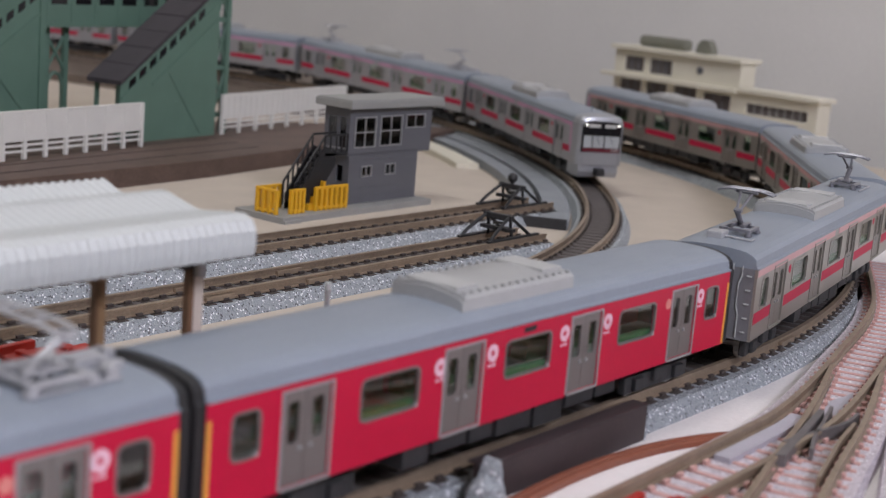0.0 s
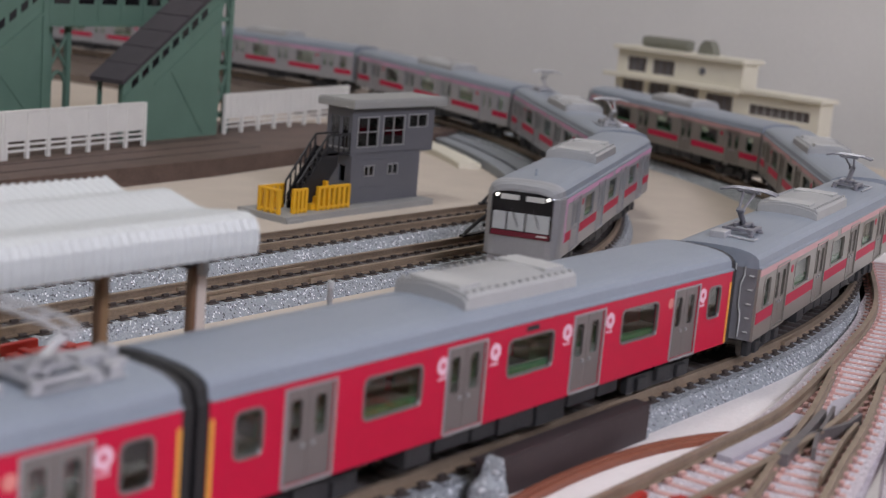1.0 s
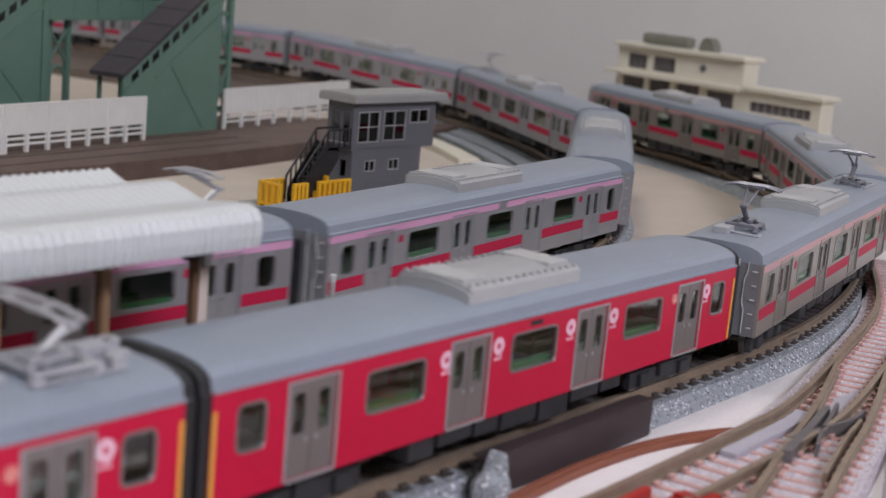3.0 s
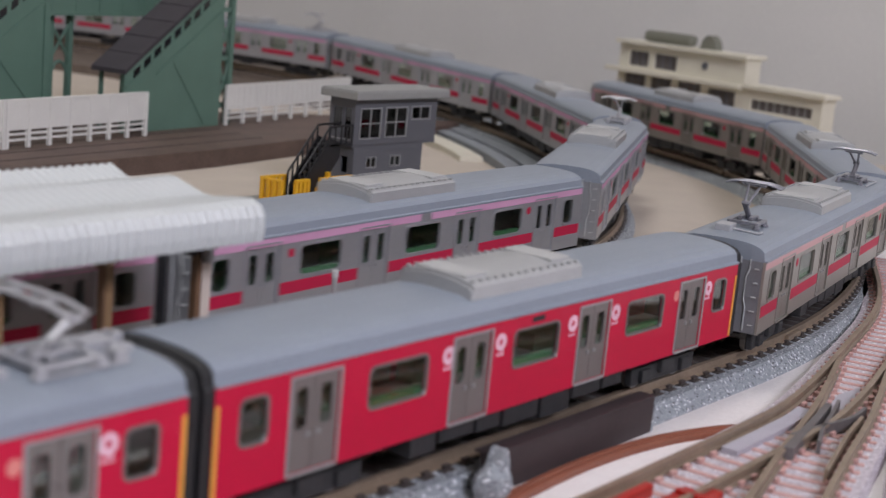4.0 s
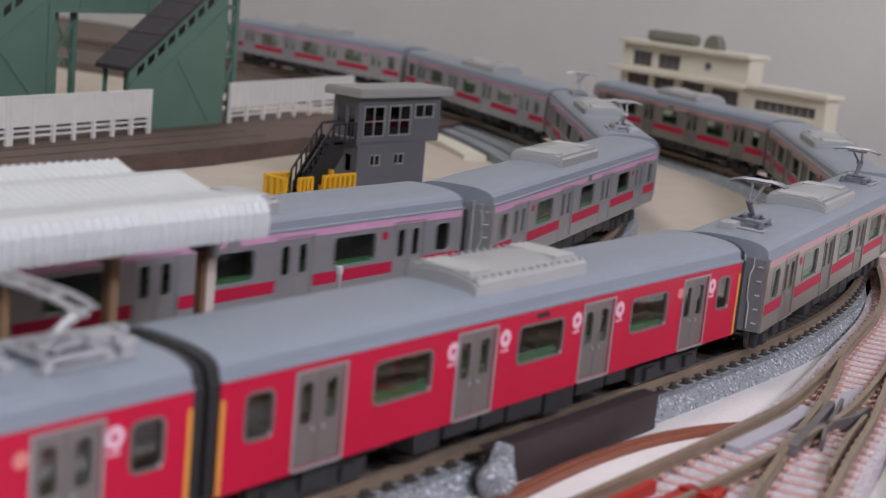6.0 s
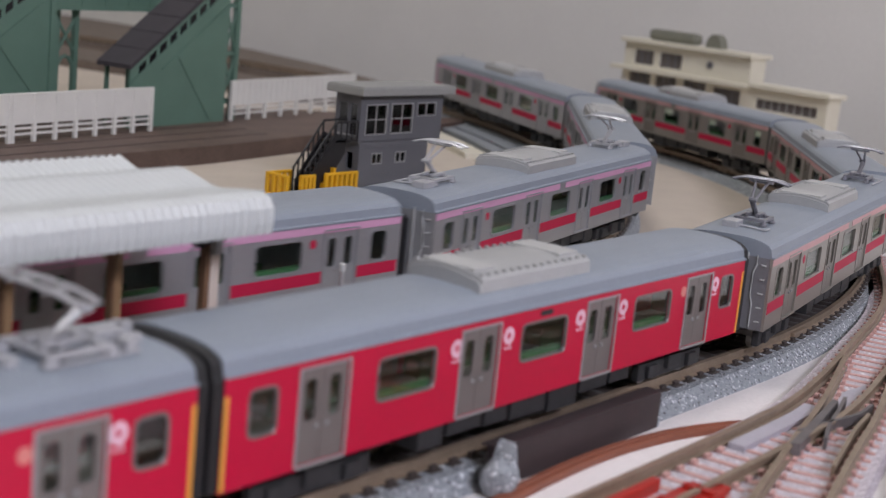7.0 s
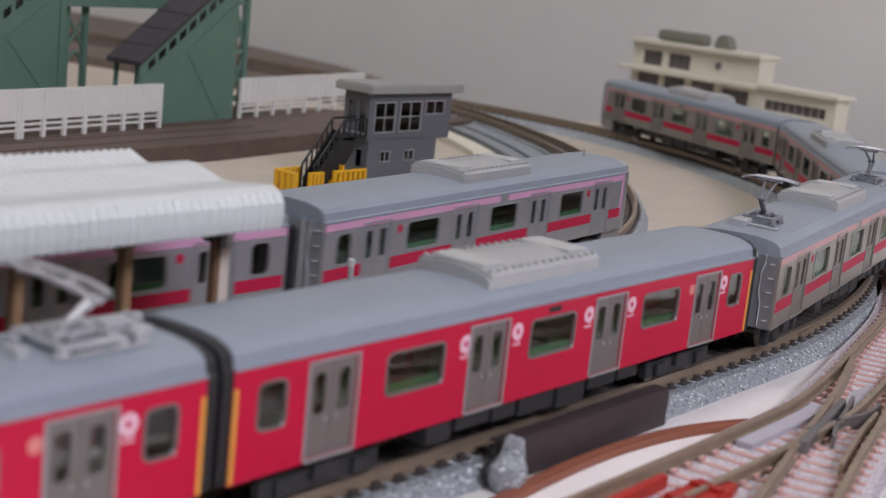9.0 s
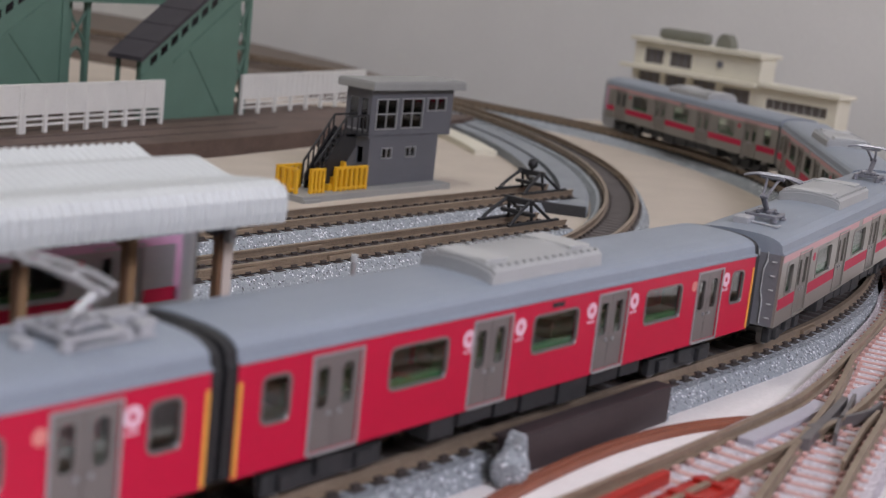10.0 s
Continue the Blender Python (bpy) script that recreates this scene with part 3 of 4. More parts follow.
    rf = part("roof", prism(roof_outline(), "x", -HL, top), "roof", t, "blue-grey roof")
    # cooling unit: curved lid over a bevelled case, with ribs
    case = [(-6.9, ZT + 2.3), (-6.7, ZT + 4.7)] + [(-6.2 + 12.4 * i / 8, ZT + 5.1 + 0.8 * math.sin(math.pi * i / 8)) for i in range(9)] + [(6.7, ZT + 4.7), (6.9, ZT + 2.3)]
    bm = prism(case, "x", -14.2, 15.2)
    bmesh.ops.bevel(bm, geom=[e for e in bm.edges if abs(e.verts[0].co.x - e.verts[1].co.x) < 0.01 and e.verts[0].co.z > ZT + 4], offset=0.5, segments=2, affect="EDGES")
    ac = part("cooling_unit", bm, "ac", rf, "light grey rooftop cooling unit")
    bm = bmesh.new()
    for k in range(15):
        x = -13.0 + k * 1.93
        for y in (-5.9, 5.9):
            add_box(bm, x - 0.3, x + 0.3, y - 0.3, y + 0.3, ZT + 4.9, ZT + 5.55)
    tagged(part("lid_rib", bm, "ac", ac), kind="stuff")
    for x in (-10.5, 11.5):
        g = part("grille", box(x - 2.6, x + 2.6, -4.6, 4.6, ZT + 5.4, ZT + 5.98, 0.12), "ac_light", ac, "pale lid grille")
    for px, sg in panto:
        pg = pantograph(rf, px, sg, "panto_dark" if livery == "warm" else "panto")
        stretch = {"red": (1.3, 1.25, 0.74, 1.0), "silver": (1.3, 0.85, 0.74, 1.0), "warm": (1.05, 0.86, 0.78, 1.0)}[livery]
        pg.matrix_basis = pg.matrix_basis @ Matrix.Diagonal(stretch)
        bm = bmesh.new()
        ex = math.copysign(1, px)
        add_box(bm, px + ex * 7.5 - 2.2, px + ex * 7.5 + 2.2, 0.5, 3.6, ZT + 3.2, ZT + 4.7, 0.25)
        add_rod(bm, (px - 5, -4.6, ZT + 3.55), (px + ex * 7.5, -4.6, ZT + 3.55), 0.22)
        add_rod(bm, (px + ex * 7.5, -4.6, ZT + 3.55), (px + ex * 7.5, 1.0, ZT + 3.8), 0.22)
        if livery == "red":
            for gx, gy, wx, wy, h in ((-10.5, 2.4, 2.6, 1.8, 1.5), (-7.4, -1.2, 1.6, 2.4, 1.2), (5.6, 3.6, 2.2, 1.5, 1.3), (6.6, -3.6, 1.8, 1.6, 1.6), (9.2, -1.0, 2.4, 1.4, 1.1), (11.6, 3.0, 1.4, 1.4, 1.3)):
                add_box(bm, px + gx - wx / 2, px + gx + wx / 2, gy - wy / 2, gy + wy / 2, ZT + 3.1, ZT + 3.3 + h, 0.25)
                add_rod(bm, (px + gx, gy + 1.5, ZT + 3.1), (px + gx, gy + 1.5, ZT + 4.4), 0.4, 8)
            add_rod(bm, (px - 10.5, 3.4, ZT + 4.2), (px + 11.6, 4.5, ZT + 4.2), 0.2)
            add_rod(bm, (px + 6.6, -2.1, ZT + 4.2), (px + 9.2, 0.5, ZT + 4.2), 0.2)
        part("roof_gear", bm, "panto", rf)
    # ends
    for e in (-1, 1):
        if cab and e > 0:
            continue
        x = e * HL
        hole = (-2.6, 2.6, 6.9, 18.2)
        bm = panel(-HW + 0.55, HW - 0.55, ZB, ZT, [hole], 0.5)
        bm = moved(bm, rz=90)
        if e < 0:
            bmesh.ops.scale(bm, vec=(-1, 1, 1), verts=bm.verts)
            bmesh.ops.recalc_face_normals(bm, faces=bm.faces)
        ew = part("end_wall", moved(bm, x=x), {"silver": "silver", "warm": "end_grey", "red": "black"}[livery], t)
        g = prism([(-3.4, 6.6), (3.4, 6.6), (3.4, 18.4), (2.8, 18.9), (-2.8, 18.9), (-3.4, 18.4)], "x", x + e * 0.02, x + e * 1.5)
        if livery == "red":
            g.free()
            hood = [(y * 0.985, ZB + 0.3 + (z - ZT) + (ZT - ZB - 0.5)) for y, z in roof_outline()]
            hood = [(-HW * 0.985, ZB + 0.3)] + hood + [(HW * 0.985, ZB + 0.3)]
            g = prism(hood, "x", x + e * 0.02, x + e * 1.7)
        part("gangway", g, "black", t, "black rubber gangway")
        trim = "white" if livery != "red" else "dark"
        for y in (-4.6, 4.6):
            part("end_pipe", rod((x + e * 0.2, y, ZB + 0.5), (x + e * 0.2, y, ZT + 0.6), 0.13), trim, ew)
        for y in (-6.4, 6.4):
            run = [(x + e * 0.2, y, ZB + 0.5), (x + e * 0.2, y, ZB + 5), (x + e * 0.2, y + 0.5, ZB + 6.5), (x + e * 0.2, y + 0.5, ZT - 3), (x + e * 0.2, y, ZT - 1.5), (x + e * 0.2, y, ZT + 0.3)]
            part("end_pipe", tube(run, 0.13, 5), trim, ew)
        for k in range(5):
            for y in (-8.2, 7.3):
                part("step_iron", box(min(x, x + e * 0.3), max(x, x + e * 0.3), y, y + 0.9, ZB + 1.6 + k * 2.7, ZB + 1.78 + k * 2.7), trim, ew)
        part("coupler", box(min(x, x + e * 1.6), max(x, x + e * 1.6), -1.1, 1.1, 3.6, 5.6, 0.2), "black", t)
    # inside: floor, benches
    fl = part("floor_pan", box(-HL + 0.6, top - 0.6, -HW + 0.6, HW - 0.6, ZB, ZB + 0.6), "inner", t)
    seats = bmesh.new()
    for a, b in ((-43, -21.5), (-10.6, 10.6), (21.5, 43)):
        for s in (-1, 1):
            yo, yi = s * (HW - 0.9), s * (HW - 4.2)
            add_box(seats, a, b, min(yo, yi), max(yo, yi), ZB + 0.6, ZB + 3.8)
            yb = s * (HW - 1.9)
            add_box(seats, a, b, min(yo, yb), max(yo, yb), ZB + 3.8, ZB + 6.7)
    part("benches", seats, "seat_green", fl, "dark green moulded seat benches")
    # underfloor
    rr = random.Random(3)
    x = -27.0
    while x < 26:
        w = rr.uniform(5, 11)
        h = rr.uniform(2.2, 4.0)
        for s in (-1, 1):
            y0, y1 = sorted((s * 8.3, s * rr.uniform(2, 4)))
            part("equipment_box", box(x, x + w - 0.9, y0, y1, ZB - 0.3 - h, ZB + 0.02, 0.2), "dark", t)
        x += w
    part("underframe", box(-34, 34, -3.4, 3.4, 2.6, ZB - 0.02), "dark", t)
    for bx in (-46, 46):
        bogie(t, bx)
    if cab:
        make_cab(t, top)
    return t


def make_cab(t, x0):
    """The flat silver nose with a black window mask."""
    xf = HL + 0.6
    half = [(x0, HW), (x0 + 2.0, HW - 0.15), (xf - 1.3, HW - 0.75), (xf - 0.45, HW - 1.7), (xf, HW - 3.2)]
    plan = half + [(x, -y) for x, y in half[::-1]]
    nose = part("nose", prism(plan, "z", ZB - 0.4, ZT + 0.4), "silver", t, "smooth silver cab nose with rounded corners")
    bm = bmesh.new()
    rings = []
    for x, sy, sz in ((x0 + 0.01, 1.0, 1.0), (x0 + 2.2, 0.985, 0.985), (xf - 1.2, 0.92, 0.9), (xf - 0.3, 0.83, 0.74), (xf + 0.1, 0.72, 0.45)):
        rings.append([bm.verts.new((x, y * sy, ZT + (z - ZT) * sz)) for y, z in roof_outline()])
    for r0, r1 in zip(rings, rings[1:]):
        for i in range(len(r0) - 1):
            bm.faces.new((r0[i], r0[i + 1], r1[i + 1], r1[i]))
    bm.faces.new(rings[-1])
    bmesh.ops.recalc_face_normals(bm, faces=bm.faces)
    part("brow", bm, "silver", nose)
    w = HW - 2.0
    xm = xf + 0.12
    part("window_mask", prism([(-w, ZB + 4.3), (w, ZB + 4.3), (w, ZT - 0.2), (w - 0.8, ZT + 0.5), (3.5, ZT + 1.0), (-3.5, ZT + 1.0), (-w + 0.8, ZT + 0.5), (-w, ZT - 0.2)], "x", xm - 1.0, xm + 0.2), "black_gloss", nose, "black glossy window mask")
    # Opaque pale panes: the bright reflection in the lower glass, put into colour.
    for a, b in ((-w + 0.5, -3.6), (-3.2, 0.8), (1.3, w - 0.5)):
        part("windscreen", box(xm + 0.15, xm + 0.32, a, b, ZB + 5.8, ZB + 10.0, 0.05), "screen", nose, "windscreen pane with its pale reflection painted in")
    for s in (-1, 1):
        part("headlight", moved(rod((0, 0, 0), (0.35, 0, 0), 0.42, 12), xm + 0.12, s * (w - 1.2), ZT - 0.1), "head", nose, "lit white headlight")
    for a, b in ((-5.2, -0.8), (0.8, 5.2)):
        part("display", box(xm + 0.15, xm + 0.3, a, b, ZT - 1.0, ZT + 0.2), "sign", nose)
    part("wiper", add_rod(rod((xm + 0.4, -0.6, ZB + 6.8), (xm + 0.4, -2.4, ZT - 3.0), 0.1, 5), (xm + 0.4, 4.5, ZB + 6.8), (xm + 0.4, 2.8, ZT - 3.0), 0.1, 5), "black", nose)
    part("red_strip", box(xm - 0.6, xm + 0.26, -w + 0.3, w - 0.3, ZB + 4.35, ZB + 5.6), "band_dark", nose, "dark red strip under the glass")
    part("number_mark", box(xm + 0.1, xm + 0.32, 4.0, 6.4, ZB + 4.9, ZB + 5.3), "sign", nose)
    part("skirt", prism([(x0 - 6, 1.6), (xf - 1.2, 1.6), (xf - 0.3, 3.4), (xf - 0.5, ZB - 0.1), (x0 - 6, ZB - 0.1)], "y", -7.4, 7.4), "silver", nose)
    part("coupler", box(xf - 1.0, xf + 2.6, -1.6, 1.6, 2.4, 5.0, 0.4), "black", nose, "black coupler head")
    bm = rod((x0 - 6, 0, ZT + 3.2), (x0 - 6, 0, ZT + 5.2), 0.22, 8)
    part("aerial", bm, "roof", t)


def on_track(centre, R):
    """The pose of a car whose two bogies stand on the line; it faces along decreasing s."""
    a, b = on_line(centre - 46, R), on_line(centre + 46, R)
    h = math.atan2(a[1] - b[1], a[0] - b[0])
    za, zb = rise(centre - 46, R), rise(centre + 46, R)
    # the body sits between its bogie pivots
    return pose((a[0] + b[0]) / 2 * M, (a[1] + b[1]) / 2 * M, (RAIL_TOP + (za + zb) / 2) * M, 0, math.degrees(math.atan2(zb - za, 92)), math.degrees(h))


PITCH = 136.0
# the standing train: two red cars, then silver ones round the curve; it faces along increasing s
STAND = 65.0
red_car = make_car("train_car", "carmine red train car with steel doors, standing on the outer track", "red", group="standing train")


def facing_out(centre, R):
    m = on_track(centre, R)
    return m @ pose(0, 0, 0, 0, 0, 180)


red_car.matrix_basis = facing_out(STAND, R_OUT)
red_panto = make_car("train_car", "carmine red train car with a raised pantograph, standing", "red", panto=[(53, -1)], group="standing train")
red_panto.matrix_basis = facing_out(STAND - 134.2, R_OUT)
warm_panto = make_car("train_car", "silver train car with red bands and pantographs, standing", "warm", panto=[(-48, 1), (46, -1)], group="standing train")
warm_panto.matrix_basis = facing_out(STAND + PITCH - 2.2, R_OUT)
warm_mid = make_car("train_car", "silver train car with red and pink bands, standing on the curve", "warm", group="standing train")
warm_mid.matrix_basis = facing_out(STAND + 2 * PITCH - 1.2, R_OUT)
warm_cab = make_car("train_car", "silver end car with driver's cab, standing on the curve", "warm", cab=True, group="standing train")
warm_cab.matrix_basis = facing_out(STAND + 3 * PITCH, R_OUT)

# the running train: ten silver cars
run_cab = make_car("train_car", "silver leading car with lit headlights, running", "silver", cab=True, group="running train")
run_mid = make_car("train_car", "silver train car with red and pink bands, running", "silver", group="running train")
run_panto = make_car("train_car", "silver train car with red bands and two raised pantographs, running", "silver", panto=[(-52, 1), (50, -1)], group="running train")
run_rear = make_car("train_car", "silver train car with red bands and a raised pantograph, running", "silver", panto=[(-52, 1)], group="running train")
RUN = [run_cab, run_panto, run_mid, copy_thing(run_mid, Matrix()), run_rear, copy_thing(run_mid, Matrix()),
       copy_thing(run_mid, Matrix()), copy_thing(run_panto, Matrix()), copy_thing(run_mid, Matrix()), copy_thing(run_cab, Matrix())]
tagged(RUN[9], "silver rear car with driver's cab, running")


# ---- the near junction on light ballast ----
def smooth(points, n=10):
    """A smooth run of (x, y, heading) through a few points."""
    out = []
    P = [Vector((*points[0], 0))] + [Vector((*p, 0)) for p in points] + [Vector((*points[-1], 0))]
    P[0] = P[1] * 2 - P[2]
    P[-1] = P[-2] * 2 - P[-3]
    for i in range(1, len(P) - 2):
        for k in range(n + (i == len(P) - 3)):
            u = k / n
            q = 0.5 * (2 * P[i] + (P[i + 1] - P[i - 1]) * u + (2 * P[i - 1] - 5 * P[i] + 4 * P[i + 1] - P[i + 2]) * u * u + (3 * P[i] - P[i - 1] - 3 * P[i + 1] + P[i + 2]) * u ** 3)
            out.append(q)
    res = []
    for i, q in enumerate(out):
        d = out[min(i + 1, len(out) - 1)] - out[max(i - 1, 0)]
        res.append((q.x, q.y, math.atan2(d.y, d.x)))
    return res


NEAR_BED = [(-9.0, 0.02), (9.0, 0.02), (8.4, 2.9), (-8.4, 2.9)]
track("junction track with red-brown sleepers on light ballast", smooth([(-10, -23.0), (40, -23.2), (100, -22.6), (128, -20.6), (172, -11.5), (225, 2), (290, 30)]), "junction tracks", "ballast_pink", NEAR_BED, SLEEPER_RED, 4.4)
track("diverging junction track with red-brown sleepers on light ballast", smooth([(0, -58), (40, -47), (72, -38.6), (100, -31.5), (127, -25), (160, -15.2)]), "junction tracks", "ballast_pink", NEAR_BED, SLEEPER_RED, 4.4, dz=-0.09)
track("junction track with red-brown sleepers on light ballast", smooth([(20, -80), (60, -66), (110, -49), (160, -32), (215, -14)]), "junction tracks", "ballast_pink", NEAR_BED, SLEEPER_RED, 4.4, dz=-0.05)


def frog():
    t = thing("rail_frog", "dark grey cast crossing frog with guard rails", "track part")
    part("frog_nose", prism([(96, -27.6), (112, -24.6), (126, -21.9), (126, -23.0), (113, -25.8), (97, -29.0)], "z", 3.3, 5.32), "frog", t)
    part("wing_rail", sweep([(-0.32, 3.2), (0.32, 3.2), (0.32, 5.22), (-0.32, 5.22)], smooth([(104, -25.4), (112, -26.6), (122, -28.2), (130, -27.6)])), "frog", t)
    part("wing_rail", sweep([(-0.32, 3.2), (0.32, 3.2), (0.32, 5.22), (-0.32, 5.22)], smooth([(104, -30.2), (112, -27.4), (120, -25.4), (130, -22.6)])), "frog", t)
    part("guard_rail", sweep([(-0.32, 3.2), (0.32, 3.2), (0.32, 5.22), (-0.32, 5.22)], smooth([(92, -36.6), (104, -33.6), (114, -31.2), (124, -29.4)])), "rail", t)
    part("filler_plate", prism([(112, -24.4), (140, -18.6), (150, -19.6), (130, -24.2), (113, -26.6)], "z", 2.9, 3.3), "plate_grey", t)


frog()


def side_plate():
    t = thing("rail_plate", "lavender-grey plastic plate beside the running rail", "track part")
    part("plate", sweep([(-1.4, 2.95), (1.4, 2.95), (1.4, 3.9), (-1.4, 3.9)], smooth([(92, -20.6), (104, -20.4), (116, -20.0), (124, -19.2)])), "plate_grey", t)


side_plate()


def red_rerailer(x, y, rz):
    t = thing("rail_clip", "bright red plastic rail clip lying on the track", "rail clip", "red clips", at=(x, y, 0), rz=rz)
    part("plate", box(-5, 9, -3.0, 2.6, 3.1, 4.6, 0.3), "red_plastic", t)
    part("side_bar", box(-14, 5, 5.4, 6.8, 2.9, 5.0, 0.3), "red_plastic", t)
    for x in (-2.5, 5.0):
        part("rib", box(x, x + 1.6, -2.6, 2.2, 4.6, 5.2, 0.2), "red_plastic", t)
    part("lug", box(9.0, 12.0, -2.2, 0.6, 3.1, 4.4, 0.3), "red_plastic", t)


red_rerailer(60.5, -27.6, 1)
red_rerailer(40, 85, 4)


def girder():
    t = thing("girder_block", "dark brown plastic girder block beside the roadbed", "block")
    part("web", box(52, 98.8, -2.9, -0.9, 0.0, 6.4, 0.25), "block", t)
    part("top_flange", box(52, 99, -3.0, 0.2, 6.4, 6.7, 0.1), "block", t)
    part("end_plate", box(98.8, 99.3, -2.9, 0.1, 0.0, 6.4), "ballast", t, "grey speckled end plate")


girder()


def grey_lug():
    t = thing("feeder_lug", "grey plastic feeder lug with a pointed top beside the track", "connector", at=(51, -4.2, 0))
    bm = bmesh.new()
    r = bmesh.ops.create_uvsphere(bm, u_segments=10, v_segments=8, radius=1)
    for v in bm.verts:
        v.co.x *= 3.3
        v.co.y *= 2.6
        v.co.z = v.co.z * 3.2 + 2.9
        n = noise.noise(v.co * 0.6)
        v.co += v.co.normalized() * n * 0.5
        if v.co.z < 0:
            v.co.z = 0
    part("body", bm, "ballast", t)
    part("tip", moved(prism([(-2.2, 3.0), (2.2, 3.0), (1.3, 6.6), (0.7, 8.2), (0.0, 7.8)], "y", -1.3, 1.3), 0.6), "ballast", t)


grey_lug()


def brown_strip():
    pts = smooth([(10, -13), (30, -9.6), (50, -6.6), (69, -5.2), (84, -5.6), (97, -7.6), (108, -11.2), (113, -14.0)])
    t = thing("cable", "flat reddish-brown feeder cable lying on the cloth", "cable")
    part("strand", sweep([(-1.3, 0.02), (0.0, 0.02), (0.0, 1.2), (-0.3, 1.5), (-1.0, 1.5), (-1.3, 1.2)], pts), "brown_wire", t)
    part("strand", sweep([(0.05, 0.02), (1.3, 0.02), (1.3, 1.2), (1.0, 1.5), (0.3, 1.5), (0.05, 1.2)], pts), "brown_wire", t)


brown_strip()


# ---- buffer stops ----
def buffer_stop(x, y, lamp):
    t = thing("buffer_stop", "black buffer stop" + (" with a round lamp on top" if lamp else " of bent rail at the siding's end"), "buffer stop", "buffer stops", at=(x, y, 0), rz=1)
    for s in (-4.75, 4.75):
        bm = tube([(-11 + 10.5 * k / 7, s * (1 - 0.25 * k / 7), 5.3 + 6.0 * (k / 7) ** 0.8) for k in range(8)], 0.5, 6)
        part("bent_rail", bm, "bump_black", t)
        part("back_strut", rod((-0.5, s * 0.78, 11.0), (8.5, s, 5.3), 0.5, 6), "bump_black", t)
        part("front_strut", rod((-0.6, s * 0.75, 11.2), (0.6, s * 0.8, 5.3), 0.45, 6), "bump_black", t)
        part("base_rail", box(-12, 12, s - 0.6, s + 0.6, 5.2, 5.8, 0.1), "bump_black", t)
    part("beam", box(-1.7, 0.2, -4.6, 4.6, 9.9, 11.5, 0.3), "bump_black", t)
    part("lower_beam", box(-1.8, 0.2, -5.2, 5.2, 7.0, 8.0, 0.2), "bump_black", t)
    part("cross_brace", rod((-3, -4.0, 9.8), (3, 4.0, 8.0), 0.32, 6), "bump_black", t)
    if lamp:
        part("lamp_post", rod((-0.8, 0, 11.5), (-0.8, 0, 12.6), 0.6, 8), "bump_black", t)
        bm = bmesh.new()
        bmesh.ops.create_uvsphere(bm, u_segments=12, v_segments=8, radius=1.6)
        part("lamp", moved(bm, -0.8, 0, 13.4), "bump_black", t)


buffer_stop(206, 105.4, False)
buffer_stop(254, 134.9, True)


# ---- bare roadbed inside the curve and a card beside it ----
def beside(s0, s1, off):
    """A run that keeps off mm inside the inner line."""
    return [(x - math.sin(h) * off, y + math.cos(h) * off, h, z) for x, y, h, z in span(s0, s1, R_IN, 10)]


BARE = beside(268, 520, 18.4)


def bare_roadbed():
    t = thing("bare_roadbed", "bare grey curved roadbed with a dark groove", "roadbed")
    part("bed", sweep([(-8.5, 0.02), (8.5, 0.02), (8.5, 2.6), (2.2, 2.6), (2.2, 1.2), (0.6, 1.2), (0.6, 2.9), (-7.2, 2.9), (-8.5, 2.2)], BARE), "concrete", t)
    part("groove_strip", sweep([(0.65, 1.22), (2.15, 1.22), (2.15, 1.5), (0.65, 1.5)], BARE), "black", t)
    part("end_plate", box(-1.2, 0.4, -8.2, 8.2, 0.05, 3.3, 0.2), "dark", t).matrix_basis = pose(BARE[0][0] * M, BARE[0][1] * M, 0, 0, 0, math.degrees(BARE[0][2]))


bare_roadbed()


def card_strip():
    t = thing("card_strip", "beige cardboard strip packed beside the roadbed", "cardboard")
    part("sheet", sweep([(-4.5, 0.02), (4.5, 0.02), (4.5, 1.2), (-4.5, 1.2)], beside(395, 520, 33)), "ivory", t)


card_strip()


